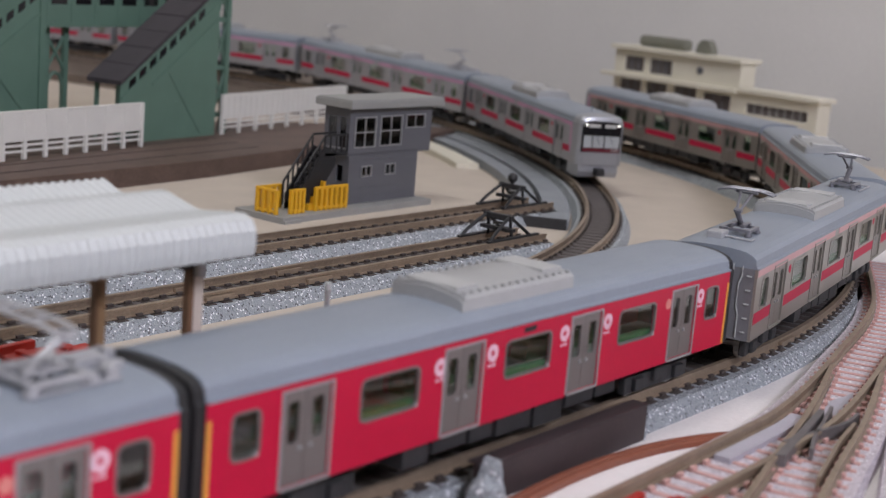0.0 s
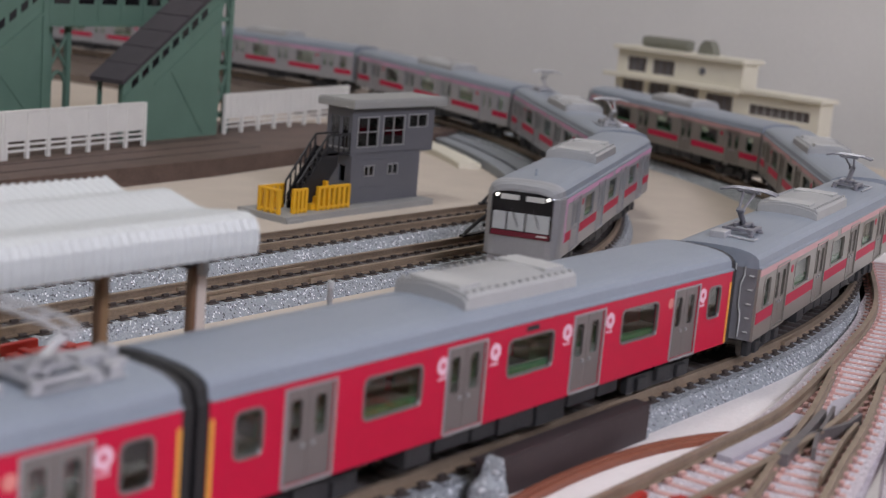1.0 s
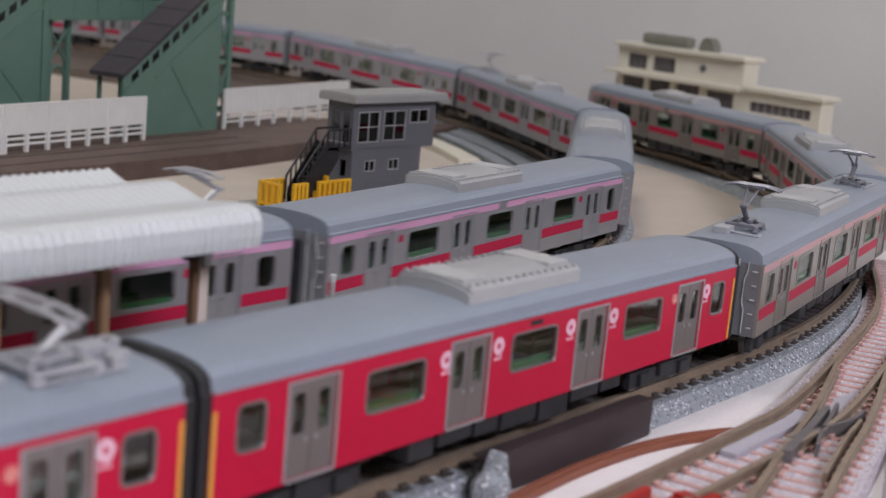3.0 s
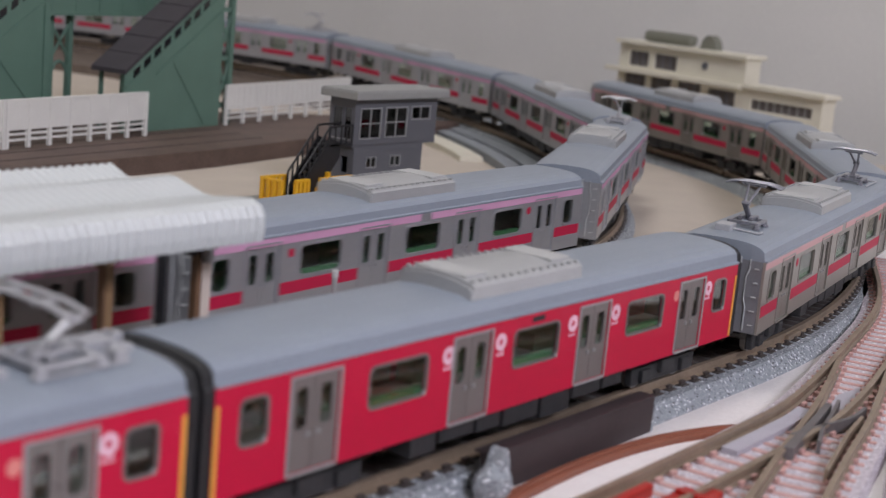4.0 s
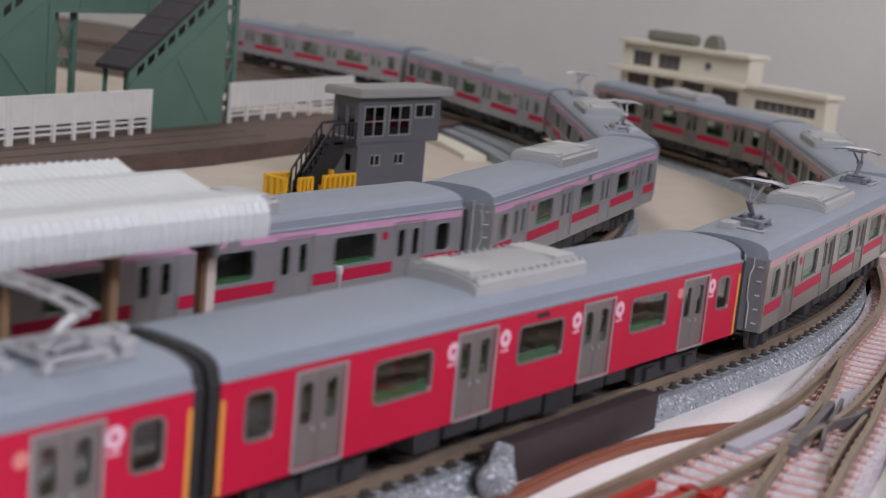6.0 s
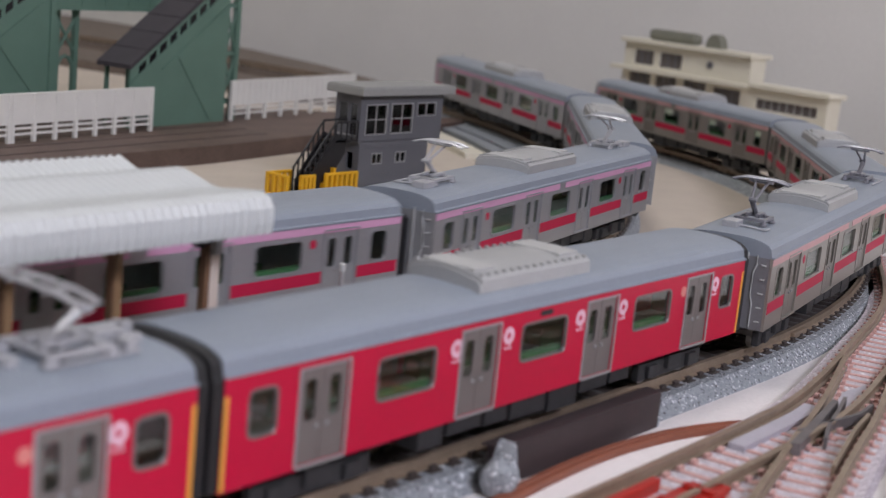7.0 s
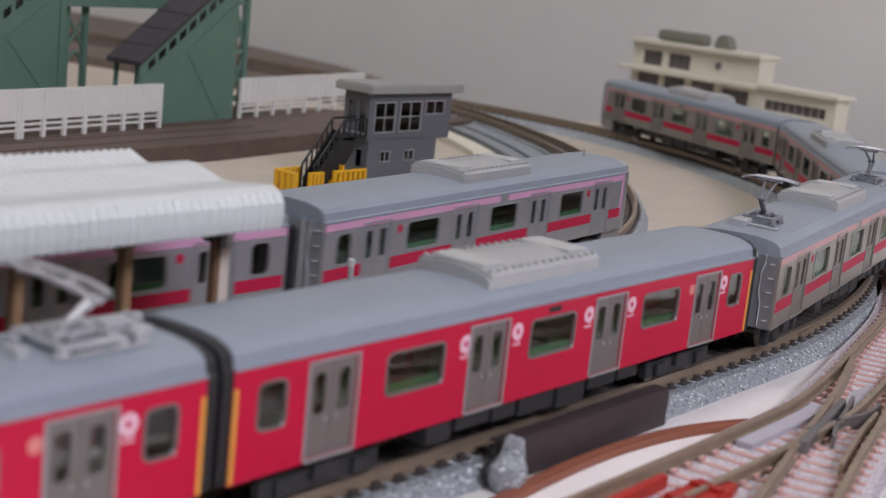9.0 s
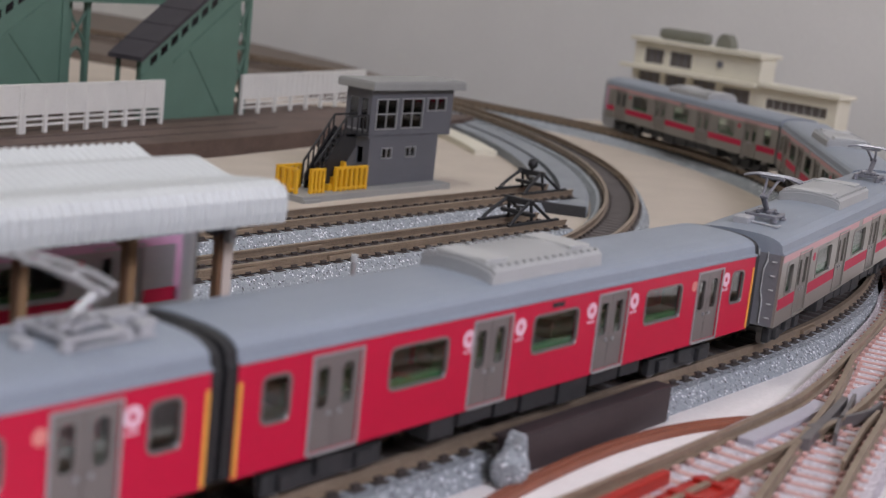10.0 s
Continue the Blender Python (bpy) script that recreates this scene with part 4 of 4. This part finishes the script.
# ---- platform canopy on posts ----
def canopy():
    t = thing("platform_canopy", "white corrugated platform canopy with a rounded edge on brown posts", "canopy")
    # cross outline, near edge to far edge: curved fascia, then low waves
    top = [(24.6, 34.6), (24.3, 36.2), (24.4, 38.2), (25.2, 39.5), (26.8, 40.1), (30, 39.7), (34.7, 39.0), (36.5, 39.1), (42.4, 40.5), (44, 40.5), (51.8, 38.7), (53, 38.8), (57.0, 40.2)]
    bot = [(y, z - 0.8) for y, z in top]
    bot[0], bot[1], bot[2], bot[3] = (25.4, 34.6), (25.1, 36.2), (25.2, 37.8), (26.0, 38.8)
    x0, x1, pitch = -120.0, 31.0, 1.5
    bm = bmesh.new()
    xs = []
    k = 0
    x = x1
    while x > x0:
        xs += [(x, 0.0), (x - pitch * 0.3, 0.28), (x - pitch * 0.55, 0.28), (x - pitch * 0.85, 0.0)]
        x -= pitch
    rings = []
    for x, off in xs:
        rr = []
        for i, (y, z) in enumerate(top):
            out = (-1, 0.0) if i < 3 else ((-0.6, 0.6) if i < 5 else (0, 1))
            rr.append(bm.verts.new((x, y + out[0] * off, z + out[1] * off)))
        rr += [bm.verts.new((x, y, z)) for y, z in bot[::-1]]
        rings.append(rr)
    n = len(rings[0])
    for r0, r1 in zip(rings, rings[1:]):
        for i in range(n):
            bm.faces.new((r0[i], r0[(i + 1) % n], r1[(i + 1) % n], r1[i]))
    bm.faces.new(rings[0][::-1])
    bm.faces.new(rings[-1])
    bmesh.ops.recalc_face_normals(bm, faces=bm.faces)
    part("roof_sheet", bm, "white", t, "white corrugated roof sheet")
    for x in (27.5, 10.6, -6.3, -23.2, -40.1):
        last = x > 20
        p = part("post", box(x - (1.3 if last else 0.75), x - 0.4, 32.2, 33.5, 0, 33.8, 0.1), "brown_post", t, "brown square post")
        # Right half in a lighter colour: the post's lit side, painted on.
        part("post_face", box(x - 0.38, x + (1.35 if last else 0.85), 32.1, 33.5, 0, 33.8, 0.1), "lit_post" if last else "post_gold", p)
        if last:
            part("lamp_bracket", box(x - 0.9, x + 0.3, 30.6, 32.0, 30.6, 33.2, 0.2), "frame_grey", p)
        part("arm", prism([(25.6, 36.4), (33, 31.2), (34.5, 31.2), (50, 37.6), (50, 38.0), (25.6, 38.0)], "x", x - (1.5 if last else 0.6), x + (1.2 if last else 0.6)), "slate" if last else "post_gold", p, "dark brown bracket arm" if last else "")


canopy()


def marker_pole():
    t = thing("marker_pole", "thin grey marker pole beside the track", "pole", at=(64.2, 40, 0))
    part("shaft", rod((0, 0, 0), (0, 0, 22.4), 0.48, 10), "ac", t)
    part("cap", rod((0, 0, 22.2), (0, 0, 23.4), 0.58, 10), "white", t)
    part("foot", box(-1.6, 1.6, -1.6, 1.6, 0, 0.8, 0.1), "ac", t)


marker_pole()


# ---- signal tower with outside stairs ----
def window_grid(parent, x0, x1, z0, z1, nx, nz, y, name="window"):
    """A recessed window: frame, bars and single panes, in a wall that faces -y."""
    w = part(name, add_box(add_box(add_box(box(x0, x1, y - 0.35, y + 0.1, z0, z0 + 0.35), x0, x1, y - 0.35, y + 0.1, z1 - 0.35, z1), x0, x0 + 0.35, y - 0.35, y + 0.1, z0, z1), x1 - 0.35, x1, y - 0.35, y + 0.1, z0, z1), "frame_grey", parent)
    for i in range(1, nx):
        x = x0 + (x1 - x0) * i / nx
        part("bar", box(x - 0.14, x + 0.14, y - 0.3, y + 0.1, z0 + 0.3, z1 - 0.3), "frame_grey", w)
    for j in range(1, nz):
        z = z0 + (z1 - z0) * j / nz
        part("bar", box(x0 + 0.3, x1 - 0.3, y - 0.28, y + 0.1, z - 0.14, z + 0.14), "frame_grey", w)
    for i in range(nx):
        for j in range(nz):
            part("pane", box(x0 + (x1 - x0) * i / nx, x0 + (x1 - x0) * (i + 1) / nx, y + 0.12, y + 0.24, z0 + (z1 - z0) * j / nz, z0 + (z1 - z0) * (j + 1) / nz), "glass_dark", w)
    return w


def signal_tower():
    t = thing("signal_tower", "dark grey two-storey signal tower with a flat light grey roof", "signal tower", at=(217.0, 171, 0))
    # local x along the front, y into the depth
    part("base_slab", prism([(-34, -7), (35.5, -5.5), (35.5, 12.5), (-34, 12.5)], "z", 0, 1.8), "tower_light", t, "light grey base slab")
    part("slab_edge", box(-33.8, -27, -7.6, 12.8, 0, 0.9), "tower_light", t)
    lw = part("lower_wall", panel(0.6, 33.6, 1.8, 17.2, [(6.4, 11.4, 9.9, 13.4), (17.7, 22.9, 9.9, 13.4)], 0.6), "tower", t)
    part("lower_wall", moved(panel(0.6, 33.6, 1.8, 17.2, [], 0.6), 0, 9.4, 0), "tower", t)
    part("lower_side", box(33.0, 33.6, 0.62, 9.38, 1.8, 17.2), "tower", t)
    part("lower_side", moved(panel(0.62, 9.38, 1.8, 17.2, [(2.4, 5.0, 8.5, 13.5)], -0.6), 0.6, 0, 0, 0, 0, 90), "tower", t)
    uw = part("upper_wall", panel(-0.2, 39.6, 17.0, 31.3, [(2.3, 12.2, 19.0, 28.5), (14.2, 24.8, 19.1, 28.6), (26.6, 36.2, 24.3, 28.7)], 0.6), "tower", t)
    part("upper_wall", moved(panel(-0.2, 39.6, 17.0, 31.3, [], 0.6), 0, 9.6, 0), "tower", t)
    part("upper_side", box(39.0, 39.6, 0.62, 9.58, 17.0, 31.3), "tower", t)
    us = part("upper_side", moved(panel(0.62, 9.58, 17.0, 31.3, [(1.4, 4.0, 19.0, 28.4), (5.2, 8.6, 22.0, 28.4)], -0.6), -0.2, 0, 0, 0, 0, 90), "tower", t)
    part("floor_plate", box(-0.15, 39.55, 0.05, 10.1, 16.6, 17.0), "tower", t)
    for z in (4.0, 6.4, 15.0):
        part("board_line", box(0.62, 33.6, -0.12, 0.0, z, z + 0.25), "tower", t)
    window_grid(uw, 2.3, 12.2, 19.0, 28.5, 2, 2, 0.15)
    window_grid(uw, 14.2, 24.8, 19.1, 28.6, 2, 2, 0.15)
    window_grid(uw, 26.6, 36.2, 24.3, 28.7, 2, 1, 0.15)
    window_grid(lw, 6.4, 11.4, 9.9, 13.4, 2, 1, 0.15)
    window_grid(lw, 17.7, 22.9, 9.9, 13.4, 2, 1, 0.15)
    part("side_pane", box(0.05, 0.15, 1.4, 4.0, 19.0, 28.4), "glass_dark", us)
    part("side_pane", box(0.05, 0.15, 5.2, 8.6, 22.0, 28.4), "glass_dark", us)
    part("sill", box(-0.32, -0.2, 1.0, 9.0, 18.6, 19.0), "frame_grey", us)
    rf = part("roof_slab", box(-2.6, 42.6, -2.6, 12.4, 31.3, 33.6, 0.25), "tower_light", t, "flat light grey roof slab")
    part("roof_edge", box(-2.2, 42.2, -2.2, 12.0, 33.6, 34.0, 0.1), "tower_light", rf)
    # stairs up along the front to the landing at the side door
    prof = [(-21.6, 1.8), (-16.4, 1.8), (-6.4, 14.2), (-6.4, 18.2), (-11.0, 20.2), (-21.8, 6.2)]
    st = part("stair", prism(prof, "y", -0.6, 0.2), "black", t, "black steel stair")
    part("stringer", prism(prof, "y", 4.2, 4.8), "black", st)
    part("soffit", prism([(-16.4, 1.85), (-6.5, 14.2), (-6.9, 14.8), (-17.1, 2.2)], "y", 0.2, 4.2), "black", st)
    for k in range(11):
        u = k / 10
        part("tread", box(-20.8 + 9.4 * u - 0.8, -20.8 + 9.4 * u + 0.8, 0.2, 4.2, 4.0 + 13.6 * u, 4.5 + 13.6 * u), "black", st)
    part("landing", box(-11.0, -0.8, -0.6, 5.6, 17.4, 18.2), "black", st)
    part("landing_leg", rod((-9.4, 5.0, 1.8), (-9.4, 5.0, 17.4), 0.5), "black", st)
    for yy in (-0.3, 4.5):
        part("handrail", rod((-23.0, yy, 9.8), (-11.2, yy, 23.4), 0.36), "black", st)
        for k in range(7):
            u = k / 6
            x = -22.8 + 11.5 * u
            part("baluster", rod((x, yy, 3.0 + 15.2 * u), (x, yy, 9.9 + 13.4 * u), 0.3), "black", st)
        part("handrail", rod((-11.2, yy, 23.4), (-1.0, yy, 23.6), 0.36), "black", st)
    for x in (-11.0, -8.6, -6.0, -3.6, -1.0):
        part("baluster", rod((x, -0.3, 18.0), (x, -0.3, 23.5), 0.3), "black", st)

    def yellow_rail(x0, y0, x1, y1, n):
        g = part("safety_rail", add_rod(rod((x0, y0, 8.6), (x1, y1, 8.6), 0.5), (x0, y0, 2.6), (x1, y1, 2.6), 0.5), "yellow", t, "bright yellow safety rail")
        for i in range(n + 1):
            u = i / n
            x, y = x0 + (x1 - x0) * u, y0 + (y1 - y0) * u
            part("upright", box(x - 0.5, x + 0.5, y - 0.5, y + 0.5, 1.8, 9.0), "yellow", g)
    yellow_rail(-16.6, -3.0, -3.4, -3.0, 6)
    yellow_rail(-27.2, -3.2, -22.2, -3.2, 3)
    yellow_rail(-32.0, -2.0, -32.0, 5.4, 3)
    yellow_rail(-31.6, 6.0, -22.5, 6.0, 4)
    part("yellow_step", prism([(-18.6, 1.85), (-11.6, 1.85), (-11.6, 10.2), (-12.6, 10.2), (-12.6, 8.0), (-14.6, 8.0), (-14.6, 5.8), (-16.6, 5.8), (-16.6, 3.8), (-18.6, 3.8)], "y", -2.2, -0.8), "yellow", t)


signal_tower()


# ---- the far station: brown board, white fences, green footbridge ----
def brown_board():
    t = thing("station_board", "dark brown wood-grained station board lying on the cloth", "board")
    out = [(20, 214), (120, 226), (180, 231), (221, 235), (306, 249.5), (375, 255.5), (387, 259), (391, 265), (386, 271), (330, 300), (250, 330), (20, 345)]
    part("deck", prism(out, "z", 0.02, 6.0), "wood", t)
    for k in range(6):
        y0 = 240 + k * 11
        part("deck_seam", sweep([(-0.25, 6.0), (0.25, 6.0), (0.25, 6.15), (-0.25, 6.15)], smooth([(40, y0 - 14), (160, y0), (260, y0 + 12)])), "block", t)


brown_board()


def far_board():
    t = thing("track_board", "dark brown baseboard under the far curve of track", "board")
    out = [(404, 316), (432, 318), (450, 332), (473, 350), (487, 387), (520, 460), (543, 545), (578, 683), (560, 860), (330, 960), (100, 1000), (-80, 960), (-150, 840), (180, 800), (300, 690), (350, 560), (372, 440), (392, 360)]
    part("deck", prism(out, "z", 0.02, 4.7), "wood_far", t)


far_board()


def white_ledge():
    t = thing("white_ledge", "long white edging strip behind the far track", "edging")
    part("strip", sweep([(-2, 4.8), (2, 4.8), (2, 15), (-2, 15)], smooth([(566, 660), (574, 700), (574, 780), (560, 830)])), "fence", t)


white_ledge()


def fence(p0, p1, n, label, slats=False):
    dx, dy = p1[0] - p0[0], p1[1] - p0[1]
    L = math.hypot(dx, dy)
    t = thing("platform_fence", label, "fence", "fences", at=(p0[0], p0[1], 6.0), rz=math.degrees(math.atan2(dy, dx)))
    part("screen", box(0, L, -0.5, 0.3, 5.6, 14.6, 0.1), "fence", t)
    part("top_cap", box(-0.2, L + 0.2, -0.7, 0.5, 14.6, 15.2, 0.1), "fence", t)
    for z in (2.2, 4.0):
        part("bar", box(0, L, -0.4, 0.2, z, z + 0.75), "fence", t)
    for i in range(n + 1):
        x = L * i / n
        part("post", box(x - 0.65, x + 0.65, -0.9, 0.4, 0, 6.0 if 0 < i < n else 15.2, 0.1), "fence", t)
    for i in range(1, n * (3 if slats else 1)):
        x = L * i / (n * (3 if slats else 1))
        part("panel_seam", box(x - 0.35, x + 0.35, -0.75, -0.5, 5.8, 14.5), "fence", t)


fence((60, 241), (153, 256), 9, "white platform fence with a solid screen over open bars")
fence((154.5, 256.3), (218, 267), 7, "white platform fence with a solid screen over open bars")
fence((269.5, 281.4), (359, 299.6), 8, "white slatted platform fence", True)


def footbridge():
    t = thing("footbridge", "sea-green station footbridge with roofed stairs", "footbridge", at=(228.5, 275.5, 6), rz=9)
    # right stair: wall seen from the front, stair rising to the right
    wl = part("stair_wall", prism([(-4, 0), (38, 0), (38, 62), (30, 50.5), (-15, 21.4), (-15, 14), (-4, 14)], "y", 0, 1.2), "green", t)
    part("stair_wall", prism([(-4, 0), (38, 0), (38, 62), (30, 50.5), (-4, 28.5)], "y", 10.6, 11.8), "green", t)
    part("wall_rail", prism([(-14.5, 15.4), (37.8, 49.0), (37.8, 50.0), (-14.5, 16.4)], "y", -0.5, 0), "green", wl)
    part("wall_rail", prism([(1.5, 20.0), (37.8, 43.2), (37.8, 43.8), (1.5, 20.6)], "y", -0.4, 0), "green", wl)
    part("wall_brace", prism([(10, 24), (10.8, 24), (30, 1), (29.2, 1)], "y", -0.3, 0), "green", wl)
    for k in range(8):
        x = -10.5 + k * 5.2
        z = 21.4 + (x + 15) * 0.6466 - 4.1
        part("stair_window", prism([(x - 0.2, z - 1.5), (x + 3.1, z + 0.6), (x + 3.1, z + 3.4), (x - 0.2, z + 1.3)], "y", -0.12, 0.05), "black_gloss", wl, "small dark stair window")
    rf = part("stair_roof", prism([(-17.5, 20.6), (45, 61.0), (45, 62.6), (-17.5, 22.2)], "y", -2.2, 13.0), "slate", t, "dark sheet roof over the stair")
    for k in range(7):
        x = -9.5 + k * 8.6
        z = 22.2 + (x + 17.5) * 0.6464
        part("roof_seam", prism([(x - 0.25, z - 0.2), (x + 0.25, z + 0.1), (x + 0.25, z + 0.45), (x - 0.25, z + 0.15)], "y", -2.3, 13.1), "slate", rf)
    for y in (0.4, 10.8):
        part("entry_post", box(-14.6, -13.4, y, y + 1.2, 0, 22), "green", t)
    # lift tower to the right with an arched frame
    for x in (39.2, 46.5):
        for y in (3, 15):
            part("tower_post", box(x - 1.1, x + 1.1, y - 1.1, y + 1.1, 0, 66), "green", t)
    for z in (6, 24, 42, 60):
        part("tower_beam", box(40, 46, 2.4, 3.6, z, z + 1.6), "green", t)
        part("tower_beam", box(45.9, 47.1, 4, 14, z, z + 1.6), "green", t)
    for z in (7.6, 25.6, 43.6):
        part("tower_brace", rod((40, 2.8, z), (46, 2.8, z + 16), 0.55), "green", t)
        part("tower_brace", rod((46, 2.8, z), (40, 2.8, z + 16), 0.55), "green", t)
    # bridge span to the left stair
    part("span_wall", box(-27, 52, 26, 27.2, 39.2, 60), "green", t)
    part("span_floor", box(-27, 52, 25.7, 46, 37.8, 39.2), "green", t)
    for k in range(6):
        x = -22 + k * 12
        part("span_window", box(x, x + 7.6, 25.86, 26.0, 45.6, 49.8), "black_gloss", t)
        part("span_rib", box(x - 2.3, x - 1.7, 25.7, 26.0, 39.2, 60), "green", t)
    # left stair block and its trestle
    lw = part("left_wall", prism([(-76, 0), (-27, 0), (-27, 64), (-76, 34)], "y", 24.0, 25.2), "green", t)
    part("left_wall_end", box(-28.2, -27.0, 25.2, 44, 0, 62), "green", t)
    # Deep front overhang added to cast shade on the left wall.
    part("left_stair_roof", prism([(-78, 34.0), (-26, 66.0), (-26, 67.6), (-78, 35.6)], "y", 19.0, 42.0), "slate", t)
    part("wall_rail", prism([(-76, 12.3), (-27, 43.0), (-27, 44.2), (-76, 13.5)], "y", 23.5, 24.0), "green", lw)
    part("wall_rail", prism([(-54, 28.0), (-53, 28.0), (-34, 8), (-35, 8)], "y", 23.6, 24.0), "green", lw)
    part("corner_post", box(-29.4, -26.8, 23.4, 24.0, 0, 62), "green", lw)
    for k in range(9):
        x = -75 + k * 5.1
        z = 21.8 + (x + 76) * 0.6
        part("stair_window", prism([(x, z - 1.5), (x + 3.1, z + 0.4), (x + 3.1, z + 3.2), (x, z + 1.3)], "y", 23.88, 24.05), "black_gloss", lw, "small dark stair window")
    for x in (-19.0, -9.6):
        for y in (31, 43):
            part("trestle_post", box(x - 1.0, x + 1.0, y - 0.9, y + 0.9, 0, 37.8), "green", t)
    for y in (31, 43):
        part("trestle_brace", rod((-19, y, 22), (-9.6, y, 35), 0.6), "green", t)
        part("trestle_brace", rod((-9.6, y, 22), (-19, y, 35), 0.6), "green", t)
        part("trestle_arch", tube([(-19 + 4.7 - 4.7 * math.cos(math.pi * i / 8), y, 12 + 9.5 * math.sin(math.pi * i / 8)) for i in range(9)], 0.7, 6), "green", t)


footbridge()


# ---- ivory building behind the curve ----
def ivory_building():
    t = thing("office_building", "ivory flat-roofed model office building with dark windows", "building", at=(502.6, 252, 0), rz=-101.2)
    main_holes = [(4, 18, 19, 29), (21, 34, 19, 29), (38, 52, 19, 29), (56, 72, 17, 28)]
    up_holes = [(6, 18.5, 33, 40), (22, 36, 33, 40)]
    mw = part("main_wall", panel(0, 76, 0, 43, main_holes + up_holes, 2.0), "ivory", t)
    for h in main_holes + up_holes:
        g = part("window", box(h[0], h[1], 1.2, 1.5, h[2], h[3]), "window_brown", mw, "brown-grey window")
        for i in (1, 2):
            x = h[0] + (h[1] - h[0]) * i / 3
            part("mullion", box(x - 0.25, x + 0.25, 0.9, 1.2, h[2], h[3]), "tower", g)
    part("back_wall", box(0, 76, 9, 11, 0, 43), "ivory", t)
    part("side_wall", box(0, 2, 2.02, 8.98, 0, 43), "ivory", t)
    part("side_wall", box(74, 76, 2.02, 8.98, 0, 43), "ivory", t)
    part("roof_slab", box(-1.5, 77.5, -2.5, 13, 43, 45, 0.3), "ivory", t)
    part("band", box(-5.5, 77, -4, -0.02, 29.6, 31.6, 0.3), "ivory", t)
    part("vent", moved(rod((0, -0.4, 0), (0, 0.3, 0), 1.7, 12), 53, -0.1, 37.5), "tower", mw)
    ww = part("wing_wall", panel(76.02, 119, 0, 30.6, [(81, 114, 21.5, 26)], 2.0), "ivory", t)
    g = part("strip_window", box(81, 114, 1.2, 1.5, 21.5, 26), "window_brown", ww, "dark strip window")
    for k in range(1, 8):
        part("mullion", box(81 + k * 4.125 - 0.25, 81 + k * 4.125 + 0.25, 0.9, 1.2, 21.5, 26), "tower_light", g)
    part("wing_side", box(117, 119, 2.02, 7.48, 0, 30.6), "ivory", t)
    part("wing_back", box(76.02, 119, 7.5, 9.5, 0, 30.6), "ivory", t)
    part("wing_roof", box(77.6, 121, -2.5, 10.5, 30.6, 32.6, 0.3), "ivory", t)
    part("roof_tank", box(10, 39.5, 4, 10, 45, 50.5, 2.2), "roof_green", t, "grey-green rounded rooftop tank")
    part("roof_dome", prism([(45.5 + 4.6 - 4.6 * math.cos(math.pi * i / 10), 45 + 6.5 * math.sin(math.pi * i / 10)) for i in range(11)], "y", 4, 9), "roof_green", t, "arched rooftop hatch")


ivory_building()


# ---- motion: where the running train's front stands on its line, in mm, second by second ----
FRONT = [(0.0, 340.5), (1.2, 125.5), (1.8, 14.5), (2.4, -92.0), (3.8, -328.5), (5.4, -594.0), (6.8, -817.0), (7.4, -909.0), (8.0, -1000.0), (9.0, -1154.0), (10.0, -1310.5)]


def front_at(t):
    """A smooth curve through FRONT."""
    n = len(FRONT)
    slope = []
    for i in range(n):
        a, b = FRONT[max(0, i - 1)], FRONT[min(n - 1, i + 1)]
        slope.append((b[1] - a[1]) / (b[0] - a[0]))
    for i in range(n - 1):
        (t0, y0), (t1, y1) = FRONT[i], FRONT[i + 1]
        if t <= t1 or i == n - 2:
            h = t1 - t0
            u = (t - t0) / h
            return ((2 * u ** 3 - 3 * u ** 2 + 1) * y0 + (u ** 3 - 2 * u ** 2 + u) * h * slope[i]
                    + (-2 * u ** 3 + 3 * u ** 2) * y1 + (u ** 3 - u ** 2) * h * slope[i + 1])


def motions():
    for k, car in enumerate(RUN):
        rows = []
        for i in range(51):
            t = i * 0.2
            m = on_track(front_at(t) + 65 + 136.3 * k, R_IN)
            rows.append((t, m @ pose(0, 0, 0, 0, 0, 180) if k == 9 else m))
        walk(car, rows)


motions()
